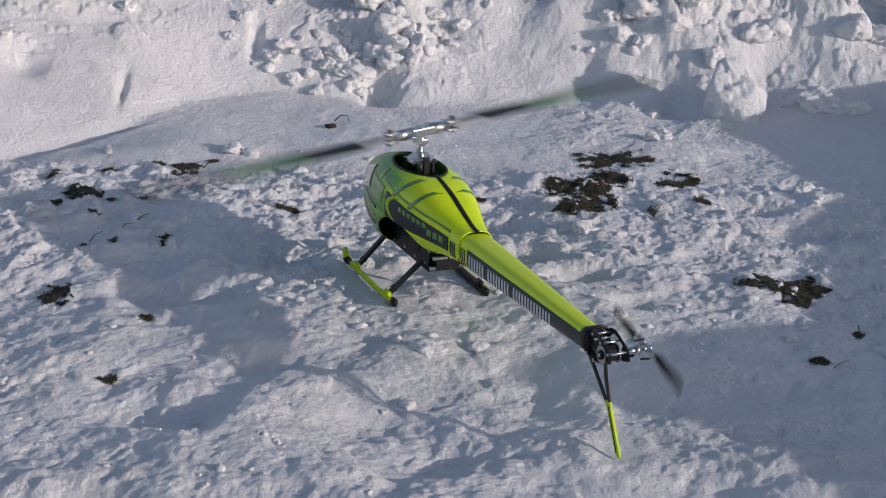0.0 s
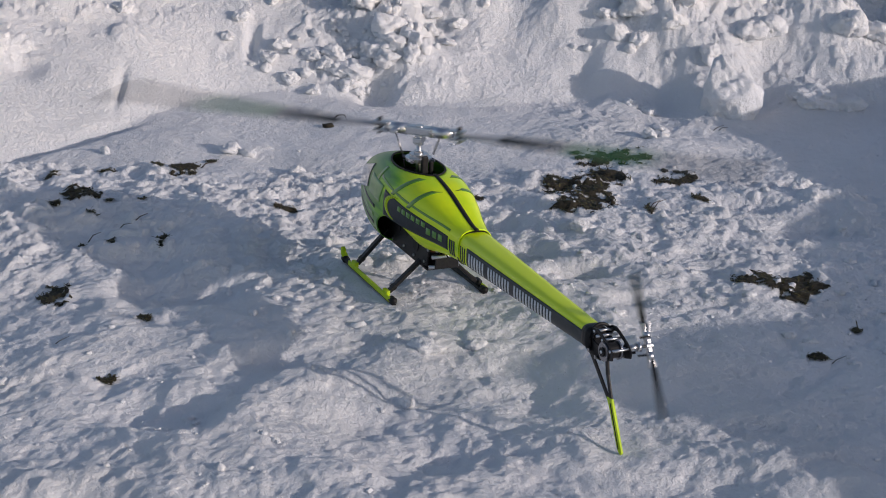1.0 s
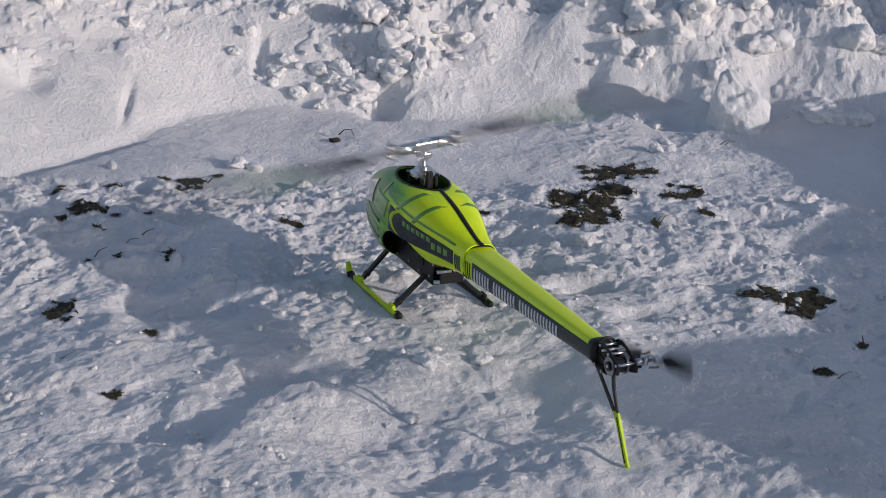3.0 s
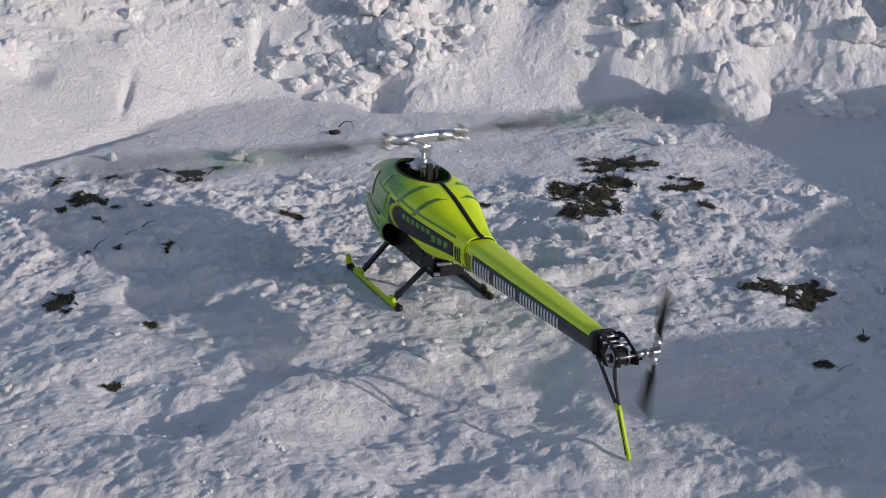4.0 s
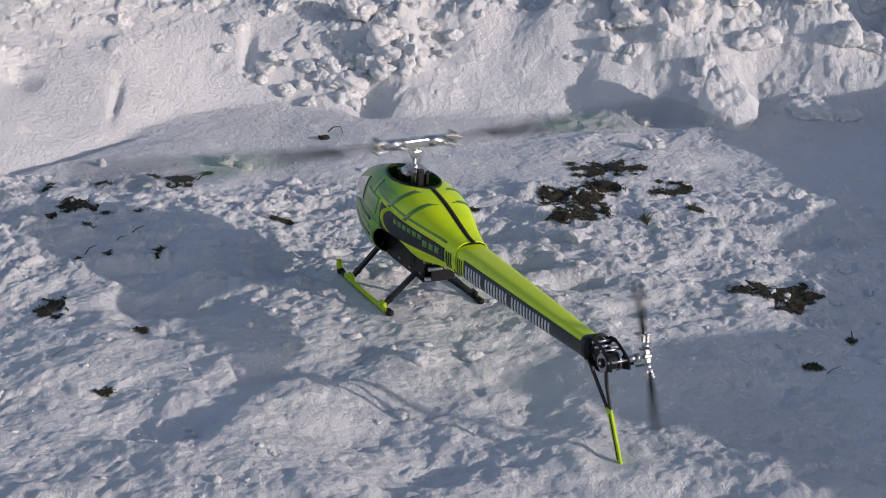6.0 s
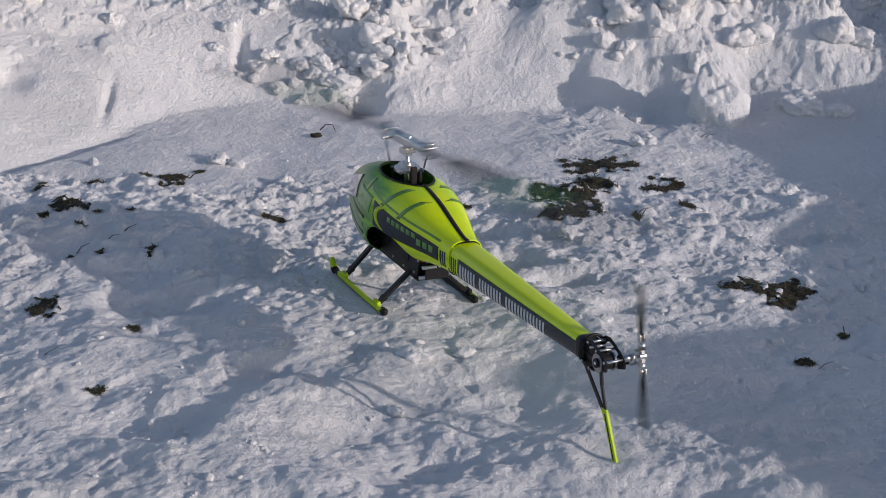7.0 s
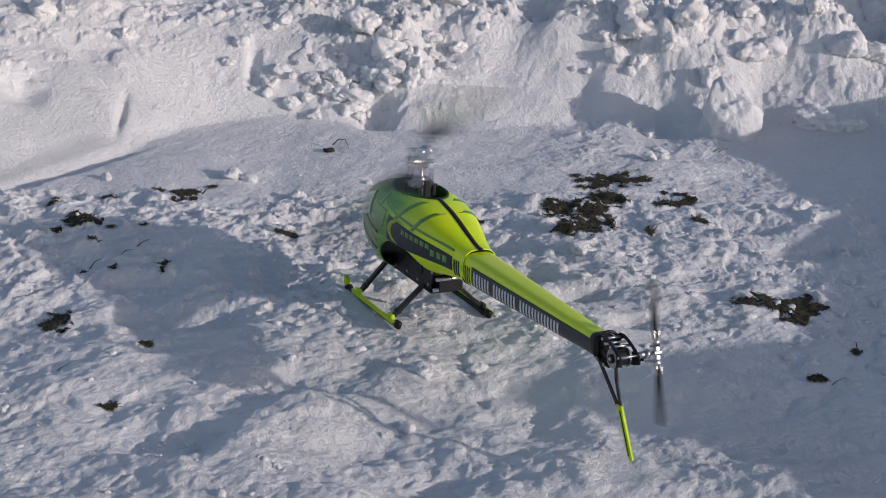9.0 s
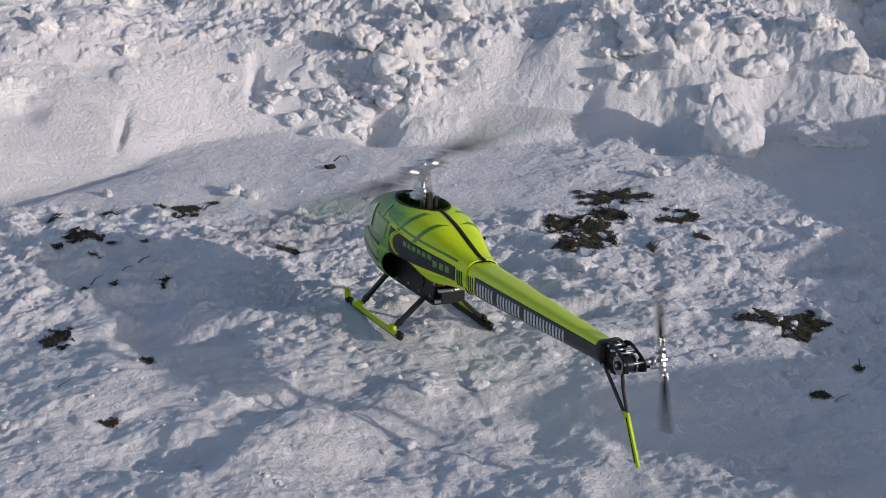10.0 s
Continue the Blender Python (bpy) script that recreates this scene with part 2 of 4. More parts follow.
def terrain(x, y):
    x, y = np.asarray(x, float), np.asarray(y, float)
    calm = np.minimum(near_line(x, y, heli_xy(-0.15, 0.11), heli_xy(0.17, 0.11)), near_line(x, y, heli_xy(-0.15, -0.11), heli_xy(0.17, -0.11)))
    calm = np.minimum(calm, np.hypot(x - heli_xy(-1.0, 0)[0], y - heli_xy(-1.0, 0)[1]))
    calm = 0.15 + 0.85 * step(calm, 0.012, 0.085)
    fine = step(x, -2.15, -1.85) * (1 - step(x, 1.75, 2.05)) * step(y, 1.7, 2.75) * (1 - step(y, 7.5, 8.4))
    # rolling and trodden snow
    z = 0.016 * fbm(x, y, 0.62, 2, 3) + fine * (0.011 * fbm(x, y, 0.27, 2, 15) + 0.006 * fbm(x, y, 0.11, 2, 11))
    # a gentle fall towards the shady foreground, and low broad mounds on it
    front = 1 - step(y, 3.7, 4.5)
    z = z - 0.060 * np.clip(-0.05 - x, 0, 1.4) * (1 - step(y, 3.9, 4.9)) * step(y, 1.2, 2.6)
    z = z + fine * front * (0.014 * fbm(x, y, 0.26, 2, 63) + 0.006 * fbm(x, y, 0.12, 2, 65))
    shelf = step(fbm(x, y, 0.30, 4, 33, 0.55), -0.08, 0.16) + 0.4 * step(fbm(x, y, 0.11, 3, 35, 0.6), 0.0, 0.2)
    z = z + fine * 0.0075 * shelf * (1 - 0.8 * step(y, 4.95, 5.15) * (1 - step(x, 0.15, 0.45)))
    crust = step(fbm(x, y, 0.33, 3, 21), -0.30, 0.40)
    swept = step(y + 0.12 * fbm(x, y, 0.3, 2, 83), 4.93, 5.12) * step(x, -2.0, -1.8) * (1 - 0.45 * step(x, 0.15, 0.45))
    trod = step(fbm(x, y, 0.35, 2, 25), -0.1, 0.5)
    lumps = np.maximum(0.30 - np.abs(fbm(x, y, 0.085, 3, 5, 0.6)), 0)
    belt = step(y, 4.05, 4.25) * (1 - step(y, 4.95, 5.15)) + 0.35
    coarse = 0.011 * clods(x, y, 0.105, 17, 0.30) * belt + 0.012 * clods(x, y, 0.056, 6, 0.26) * np.maximum(trod, 0.6 * belt) + 0.006 * clods(x, y, 0.027, 7, 0.40) * (0.15 + 0.85 * crust) + 0.0035 * clods(x, y, 0.0165, 8, 0.7)
    grains = fbm(x, y, 0.034, 3, 9, 0.65)
    edges = np.maximum(0.22 - np.abs(fbm(x, y, 0.30, 3, 27, 0.6)), 0) * step(fbm(x, y, 0.8, 1, 29), -0.2, 0.4)
    z = z + fine * (1 - 0.85 * swept) * (0.40 + 0.60 * step(y, 3.9, 4.5)) * (0.042 * edges + 0.022 * lumps * (0.25 + 0.75 * crust) + coarse) + fine * 0.0024 * grains
    for hx, hy, r, d in HOLLOWS:
        q = ((x - hx) ** 2 + (1.6 * (y - hy)) ** 2) / r ** 2
        z = z - d * np.exp(-q * q)
    z = z * calm * (1 - 0.45 * swept)
    # the bank
    foot = sum(np.interp(x + d, FOOT_X, FOOT_Y) for d in (-0.12, -0.06, 0.0, 0.06, 0.12)) / 5 + 0.05 * fbm(x, y, 0.25, 2, 41) * step(x, -0.7, -0.4)
    slab = 1 - step(x, -1.25, -0.45)
    s = (y - foot) * (0.56 * slab + 1.0 * (1 - slab))
    tall = np.interp(x, [-1.6, -0.95, -0.55, -0.22, 0.05, 0.5, 1.5], [0.27, 0.27, 0.26, 0.24, 0.25, 0.27, 0.27]) + 0.04 * fbm(x, y, 0.5, 2, 43)
    wide = 0.56 * slab + 0.50 * (1 - slab)
    face = np.clip(s / wide, 0, 1.35)
    tall = tall * (1 - 0.6 * step(x, 1.22, 1.55) * (1 - step(y, 6.4, 7.0)))
    rise = tall * np.where(face < 1, 0.45 * np.sin(0.5 * math.pi * face) ** 1.15 + 0.55 * step(face, 0, 1), 1.0)
    back = step(s, wide * 1.05, wide * 1.05 + 0.25)
    rise = rise + back * (0.06 * fbm(x, y, 0.55, 3, 47) + 0.05 + 0.10 * np.clip(s - wide, 0, 3))
    on = step(s, 0.0, 0.10)
    chunk = np.clip(0.7 * np.exp(-((x + 0.24) / 0.20) ** 2) + 0.35 * step(x, 0.52, 0.75) + 0.8 * step(s, 0.30, 0.45), 0, 1)
    rough = fine * on * (0.25 + 0.75 * (1 - slab)) * (0.22 + 0.78 * chunk) * (0.026 * fbm(x, y, 0.20, 4, 51, 0.5) + 0.035 * np.maximum(0.3 - np.abs(fbm(x, y, 0.13, 3, 53)), 0) + 0.026 * clods(x, y, 0.095, 12, 0.4) + 0.018 * clods(x, y, 0.045, 13, 0.5) + 0.008 * clods(x, y, 0.022, 14, 0.8))
    rough = rough + fine * on * slab * (0.010 * fbm(x * 0.5, y, 0.20, 3, 55, 0.5) + 0.010 * step(fbm(x * 0.4, y, 0.22, 3, 59, 0.5), -0.06, 0.10) + step(s, 0.16, 0.36) * (0.026 * fbm(x, y, 0.24, 3, 57, 0.5) + 0.020 * clods(x, y, 0.09, 16, 0.35) + 0.010 * clods(x, y, 0.04, 18, 0.4)))
    groove = fine * on * (1 - back) * step(x, 0.36, 0.45) * (1 - step(x, 0.58, 0.66)) * 0.014 * fbm(x, y * 0.15, 0.09, 2, 61)
    z = z * (1 - 0.8 * on) + np.maximum(rise, 0) + rough + groove
    z = z - 0.035 * np.exp(-((y - foot + 0.06) / 0.055) ** 2) * (1 - step(x, -1.0, -0.85)) * step(x, -2.2, -1.9)
    # scoops in the face
    for hx, hy, rx, ry, d in [(-0.215, 5.83, 0.055, 0.075, 0.07), (-0.03, 6.10, 0.08, 0.14, 0.10), (0.70, 5.88, 0.09, 0.16, 0.045), (1.00, 5.90, 0.07, 0.16, 0.05), (1.35, 6.35, 0.25, 0.15, 0.10), (0.30, 6.30, 0.06, 0.10, 0.09), (-0.985, 5.62, 0.014, 0.08, 0.028), (-0.62, 5.98, 0.02, 0.06, 0.04), (-1.28, 5.62, 0.07, 0.10, 0.05)]:
        q = ((x - hx) / rx) ** 2 + ((y - hy) / ry) ** 2
        z = z - d * np.exp(-q)
    z = z + 0.06 * np.exp(-(((x + 0.56) / 0.20) ** 2 + ((y - 6.04) / 0.18) ** 2)) + 0.10 * np.exp(-(((x - 1.26) / 0.12) ** 2 + ((y - 6.25) / 0.16) ** 2)) + 0.04 * np.exp(-(((x - 1.14) / 0.14) ** 2 + ((y - 5.84) / 0.16) ** 2)) + 0.06 * np.exp(-(((x - 0.56) / 0.09) ** 2 + ((y - 5.92) / 0.16) ** 2))
    # the added ridge beyond the sunny edge, out of view, shaped by its shadow
    top = np.interp(y, SHADE_RIDGE_Y, SHADE_RIDGE_H)
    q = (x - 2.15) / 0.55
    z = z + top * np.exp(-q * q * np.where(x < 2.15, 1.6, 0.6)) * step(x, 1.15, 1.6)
    far = step(np.hypot(x, y - 4), 9.0, 16.0)
    return z * (1 - far) + far * 0.25 * fbm(x, y, 9.0, 2, 71)


def spaced(lo, hi, fine, reach):
    """Even steps from lo to hi, then wider and wider ones to the reach."""
    mid = np.arange(lo, hi, fine)
    out, d, at = [], fine, hi
    while at < reach:
        out.append(at)
        d *= 1.09
        at += d
    low, d, at = [], fine, lo - fine
    while at > -reach:
        low.append(at)
        d *= 1.09
        at -= d
    return np.array(low[::-1] + list(mid) + out)


GRID = {}


def build_ground():
    xs, ys = spaced(-1.70, 1.60, 0.0044, 900.0), spaced(2.85, 7.4, 0.0060, 900.0)
    gx, gy = np.meshgrid(xs, ys)
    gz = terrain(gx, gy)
    GRID.update(x=xs, y=ys, z=gz)
    co = np.stack([gx, gy, gz], -1).reshape(-1, 3)
    nx, ny = len(xs), len(ys)
    i = (np.arange(ny - 1)[:, None] * nx + np.arange(nx - 1)[None, :]).ravel()
    quads = np.stack([i, i + 1, i + nx + 1, i + nx], -1)
    me = bpy.data.meshes.new("ground")
    me.vertices.add(len(co))
    me.vertices.foreach_set("co", co.ravel())
    me.loops.add(quads.size)
    me.loops.foreach_set("vertex_index", quads.ravel())
    me.polygons.add(len(quads))
    me.polygons.foreach_set("loop_start", np.arange(0, quads.size, 4))
    me.update(calc_edges=True)
    me.polygons.foreach_set("use_smooth", np.ones(len(quads), bool))
    me.materials.append(SNOW)
    me.validate()
    ob = new("ground", me)
    return tagged(ob, "trampled white snow with a ploughed bank behind", "snow", kind="structure")


build_ground()


def height(x, y):
    """The snow's height, read off the ground's own grid."""
    xs, ys, z = GRID["x"], GRID["y"], GRID["z"]
    i, j = int(np.searchsorted(xs, x)) - 1, int(np.searchsorted(ys, y)) - 1
    u, v = (x - xs[i]) / (xs[i + 1] - xs[i]), (y - ys[j]) / (ys[j + 1] - ys[j])
    return float((z[j, i] * (1 - u) + z[j, i + 1] * u) * (1 - v) + (z[j + 1, i] * (1 - u) + z[j + 1, i + 1] * u) * v)


# ---- model helicopter: nose along x, left side along y, skids on z = 0 ----
# canopy sections: x, bottom, top, half width
HULL = [(0.310, 0.122, 0.152, 0.006), (0.298, 0.108, 0.178, 0.018), (0.275, 0.094, 0.206, 0.032), (0.23, 0.082, 0.238, 0.047),
        (0.17, 0.075, 0.264, 0.064), (0.11, 0.074, 0.280, 0.080), (0.05, 0.080, 0.286, 0.090), (-0.01, 0.090, 0.288, 0.094), (-0.07, 0.104, 0.286, 0.092),
        (-0.13, 0.120, 0.279, 0.084), (-0.19, 0.134, 0.266, 0.070), (-0.25, 0.143, 0.246, 0.053), (-0.315, 0.148, 0.226, 0.040)]
HULL_X = [s[0] for s in HULL][::-1]
# boom sections: the same
BOOM = [(-0.300, 0.148, 0.220, 0.038), (-0.45, 0.154, 0.219, 0.034), (-0.65, 0.162, 0.216, 0.028), (-0.885, 0.171, 0.213, 0.021)]
BOOM_X = [s[0] for s in BOOM][::-1]


def section(table, xs, x):
    return [float(np.interp(x, xs, [s[k] for s in table][::-1])) for k in (1, 2, 3)]


def smooth_section(table, xs, x):
    """Averaged over a short stretch, so that the loft has no kinks."""
    ds = (-0.022, -0.011, 0.0, 0.011, 0.022)
    return [sum(section(table, xs, min(max(x + d, xs[0]), xs[-1]))[k] for d in ds) / 5 for k in range(3)]


def flank(table, xs, x, z, power=2.7):
    lo, hi, w = smooth_section(table, xs, x)
    t = min(abs((z - (lo + hi) / 2) / ((hi - lo) / 2)), 1.0)
    return w * (1 - t ** power) ** (1 / power)


def loft(bm, table, xs, x0, x1, nx, nv, power=2.7, caps=True):
    rings = []
    for i in range(nx + 1):
        x = x0 + (x1 - x0) * i / nx
        lo, hi, w = smooth_section(table, xs, x)
        ring = []
        for k in range(nv):
            a = 2 * math.pi * k / nv
            c, s = math.cos(a), math.sin(a)
            ring.append(bm.verts.new((x, w * math.copysign(abs(c) ** (2 / power), c), (lo + hi) / 2 + (hi - lo) / 2 * math.copysign(abs(s) ** (2 / power), s))))
        rings.append(ring)
    for a, b in zip(rings, rings[1:]):
        for k in range(nv):
            bm.faces.new((a[k], a[(k + 1) % nv], b[(k + 1) % nv], b[k]))
    if caps:
        bm.faces.new(rings[0][::-1])
        bm.faces.new(rings[-1])
    return rings


def sticker(bm, table, xs, corners, side, off=0.0009, nx=14, nz=5):
    """A thin skin on the flank: four corners (x, z) in order, carried out by off and closed behind."""
    (ax, az), (bx, bz), (cx, cz), (dx, dz) = corners
    rows = []
    for out in (off, -0.0015):
        grid = []
        for i in range(nx + 1):
            u = i / nx
            col = []
            for j in range(nz + 1):
                v = j / nz
                x = (ax * (1 - u) + bx * u) * (1 - v) + (dx * (1 - u) + cx * u) * v
                z = (az * (1 - u) + bz * u) * (1 - v) + (dz * (1 - u) + cz * u) * v
                y = flank(table, xs, x, z, 3.4 if table is BOOM else 2.7)
                lo, hi, w = smooth_section(table, xs, x)
                lean = (z - (lo + hi) / 2) / ((hi - lo) / 2)
                col.append(bm.verts.new((x, side * (y + out), z + out * lean)))
            grid.append(col)
        rows.append(grid)
        for i in range(nx):
            for j in range(nz):
                bm.faces.new((grid[i][j], grid[i + 1][j], grid[i + 1][j + 1], grid[i][j + 1]))
    f, b = rows
    rim = [(i, 0) for i in range(nx + 1)] + [(nx, j) for j in range(1, nz + 1)] + [(i, nz) for i in range(nx - 1, -1, -1)] + [(0, j) for j in range(nz - 1, 0, -1)]
    for (i, j), (k, l) in zip(rim, rim[1:] + rim[:1]):
        bm.faces.new((f[i][j], f[k][l], b[k][l], b[i][j]))
    return bm


def top_line(x):
    return smooth_section(HULL, HULL_X, x)[1]


heli = tagged(new("model_helicopter"), "lime green model helicopter with spinning rotors standing on snow", "model helicopter")


def build_canopy():
    bm = bmesh.new()
    rings = loft(bm, HULL, HULL_X, 0.310, -0.325, 190, 132, caps=False)
    bm.faces.new(rings[0][::-1])
    arch, mouth = (-0.075, 0.083, 0.124, 0.098), (0.000, 0.0, 0.100, 0.050)
    inside = set()
    for v in bm.verts:
        # wheel-arch shaped cut in both flanks
        q = math.hypot((v.co.x - arch[0]) / arch[2], (v.co.z - arch[1]) / arch[3])
        if 0.955 < q < 1.045:
            v.co.x, v.co.z = arch[0] + (v.co.x - arch[0]) / q, arch[1] + (v.co.z - arch[1]) / q
            q = 1.0
        # opening for the mast on top
        r = 9.0
        if v.co.z > 0.22:
            r = math.hypot((v.co.x - mouth[0]) / mouth[2], (v.co.y - mouth[1]) / mouth[3])
            if 0.93 < r < 1.07:
                v.co.x, v.co.y = mouth[0] + (v.co.x - mouth[0]) / r, mouth[1] + (v.co.y - mouth[1]) / r
                r = 1.0
        if q <= 1.0 or r <= 1.0 or (v.co.x < -0.05 and v.co.z < 0.128):
            inside.add(v)
    bmesh.ops.delete(bm, geom=[f for f in bm.faces if all(v in inside for v in f.verts)], context="FACES")
    ob = part("canopy", bm, LIME, heli, "glossy lime and green fibreglass canopy", smooth=True)
    sol = ob.modifiers.new("shell", "SOLIDIFY")
    sol.thickness, sol.offset = 0.0022, -1
    return ob


canopy = build_canopy()


def build_markings():
    for side in (1, -1):
        bm = bmesh.new()
        sticker(bm, HULL, HULL_X, [(-0.025, 0.178), (-0.283, 0.172), (-0.283, 0.203), (-0.025, 0.236)], side, nx=40, nz=10)
        band = part("side_band", bm, SLATE, canopy, "dark slate band with bars in place of lettering", True)
        # crescent and bars on the band
        bm = bmesh.new()
        for k in range(14):
            a0, a1 = radians(95 + k * 11), radians(95 + (k + 1) * 11)
            w = 0.0075 * math.sin(math.pi * (k + 0.5) / 14) + 0.0015
            pts = []
            for a, r in ((a0, 0.027), (a1, 0.027), (a1, 0.027 + w), (a0, 0.027 + w)):
                pts.append((-0.095 - 1.75 * r * math.cos(a), 0.206 + r * 0.95 * math.sin(a)))
            sticker(bm, HULL, HULL_X, pts, side, 0.0018, 1, 1)
        part("crescent", bm, LIME_PLAIN, band, "lime crescent", True)
        for k in range(6):
            x = -0.098 - k * 0.0185
            bm = bmesh.new()
            z = 0.2125 - 0.0016 * k
            sticker(bm, HULL, HULL_X, [(x, z - 0.0045), (x - 0.0125, z - 0.006), (x - 0.0132, z + 0.0045), (x - 0.001, z + 0.006)], side, 0.0018, 2, 2)
            part("bar", bm, GREEN_VINYL, band, smooth=True)
        for k in range(3):
            x = -0.208 - k * 0.0205
            bm = bmesh.new()
            z = 0.1945 - 0.001 * k
            sticker(bm, HULL, HULL_X, [(x, z - 0.008), (x - 0.0135, z - 0.0085), (x - 0.0145, z + 0.0055), (x - 0.001, z + 0.0065)], side, 0.0018, 2, 2)
            part("bar", bm, GREEN_VINYL, band, smooth=True)
        # ticks behind the band
        for k in range(3):
            x = -0.289 - k * 0.0082
            bm = bmesh.new()
            sticker(bm, HULL, HULL_X, [(x, 0.165), (x - 0.0042, 0.165), (x - 0.0042, 0.198), (x, 0.199)], side, 0.0012, 1, 4)
            part("tick", bm, SLATE, canopy, smooth=True)
        # airbrushed lines over the shoulder
        for x0, x1, z0, z1, w in [(0.02, -0.285, 0.252, 0.214, 0.005), (0.055, 0.03, 0.205, 0.272, 0.006), (-0.055, -0.10, 0.235, 0.279, 0.007), (-0.13, -0.165, 0.225, 0.268, 0.006)]:
            bm = bmesh.new()
            steep = abs(z1 - z0) > 0.04
            if steep:
                quad = [(x0, z0), (x0 - 2.2 * w, z0), (x1 - 2.2 * w, z1), (x1, z1)]
            else:
                quad = [(x0, z0), (x1, z1), (x1, z1 + w), (x0, z0 + w)]
            sticker(bm, HULL, HULL_X, quad, side, 0.0008, 18 if not steep else 3, 3 if not steep else 12)
            part("stripe", bm, DARK_GREEN, canopy, smooth=True)
        for k in range(4):
            bm = bmesh.new()
            z = 0.185 - 0.022 * k
            sticker(bm, HULL, HULL_X, [(0.27 - 0.02 * k, z), (0.035 + 0.01 * k, z - 0.012), (0.035 + 0.01 * k, z - 0.004), (0.27 - 0.02 * k, z + 0.005)], side, 0.0008, 18, 2)
            part("stripe", bm, DARK_GREEN if k % 2 else SLATE, canopy, smooth=True)
        bm = bmesh.new()
        sticker(bm, HULL, HULL_X, [(0.292, 0.150), (0.105, 0.203), (0.100, 0.258), (0.262, 0.208)], side, 0.0013, 18, 8)
        part("windscreen", bm, SMOKED, canopy, "smoked glossy side window", True)
        bm = bmesh.new()
        sticker(bm, HULL, HULL_X, [(0.090, 0.200), (0.000, 0.198), (-0.014, 0.240), (0.082, 0.244)], side, 0.0010, 14, 6)
        part("side_panel", bm, GREEN_VINYL, canopy, "leaf green side panel", True)
    # rubber edging of the opening and the black seam that runs from it to the boom
    bm = bmesh.new()
    pts = []
    for k in range(49):
        a = 2 * math.pi * k / 48
        x, y = 0.101 * math.cos(a), 0.051 * math.sin(a)
        lo, hi, w = smooth_section(HULL, HULL_X, x)
        pts.append((x, y, (lo + hi) / 2 + (hi - lo) / 2 * (1 - (abs(y) / w) ** 2.7) ** (1 / 2.7)))
    tube(bm, pts, 0.0024, 8)
    part("edging", bm, BLACK, canopy, "black rubber edging", True)
    bm = bmesh.new()
    n = 26
    lo_r = []
    for i in range(n + 1):
        x = -0.095 - 0.237 * i / n
        w = 0.0040 + 0.0012 * math.sin(math.pi * i / n)
        z = top_line(max(x, -0.315)) + 0.0016
        lo_r.append([bm.verts.new((x, sgn * w, z + dz)) for dz in (0, -0.004) for sgn in (1, -1)])
    for a, b in zip(lo_r, lo_r[1:]):
        bm.faces.new((a[0], a[1], b[1], b[0]))
        bm.faces.new((a[0], b[0], b[2], a[2]))
        bm.faces.new((a[1], a[3], b[3], b[1]))
        bm.faces.new((a[2], b[2], b[3], a[3]))
    bm.faces.new(lo_r[0][:2] + [lo_r[0][3], lo_r[0][2]])
    bm.faces.new([lo_r[-1][0], lo_r[-1][2], lo_r[-1][3], lo_r[-1][1]])
    part("seam", bm, BLACK, canopy, "black centre seam", True)


build_markings()


def build_boom():
    bm = bmesh.new()
    loft(bm, BOOM, BOOM_X, -0.295, -0.885, 60, 56, power=3.4)
    boom = part("tail_boom", bm, LIME_BOOM, heli, "tapered lime tail boom", True)
    bm = bmesh.new()
    loft(bm, [(x, a - 0.0018, b + 0.0018, w + 0.0018) for x, a, b, w in BOOM], BOOM_X, -0.318, -0.323, 2, 56, power=3.4)
    part("boom_joint", bm, BLACK, boom, "black joint line", True)
    bm = bmesh.new()
    loft(bm, [(x, a - 0.0016, b + 0.0016, w + 0.0016) for x, a, b, w in BOOM], BOOM_X, -0.866, -0.886, 3, 56, power=3.4)
    part("end_collar", bm, CARBON, boom, "black carbon collar at the boom end", True)
    for side in (1, -1):
        bm = bmesh.new()
        sticker(bm, BOOM, BOOM_X, [(-0.362, 0.1525), (-0.884, 0.1728), (-0.884, 0.2030), (-0.362, 0.2010)], side, 0.0009, 60, 6)
        stripe = part("side_stripe", bm, SLATE, boom, "dark slate stripe with pale bars", True)
        # pale strokes in three groups, two upright strokes to a character
        x = -0.372
        for count in (3, 4, 8):
            for k in range(count):
                t = (x + 0.36) / -0.525
                z0, z1 = 0.1640 + 0.0135 * t, 0.1925 + 0.0045 * t
                narrow = count == 8 and k in (1, 3, 5)
                wide = 0.0060 if narrow else 0.0190
                for u in ((0.0,) if narrow else (0.0, wide - 0.0058)):
                    bm = bmesh.new()
                    sticker(bm, BOOM, BOOM_X, [(x - u, z0), (x - u - 0.0058, z0), (x - u - 0.0072, z1), (x - u - 0.0014, z1)], side, 0.0017, 2, 2)
                    part("bar", bm, PALE, stripe, smooth=True)
                x -= wide + 0.0068
            x -= 0.0150
        for k in range(3):
            x = -0.330 - k * 0.0095
            bm = bmesh.new()
            sticker(bm, BOOM, BOOM_X, [(x, 0.160), (x - 0.0038, 0.160), (x - 0.0038, 0.196), (x, 0.196)], side, 0.0010, 1, 5)
            part("tick", bm, SLATE, boom, smooth=True)
    return boom


LIME_BOOM = mottled("lime_boom_lacquer", (0.62, 0.80, 0.003), (0.68, 0.86, 0.004), 7, 0.36, coat=0.18, spec=0.35)
build_boom()


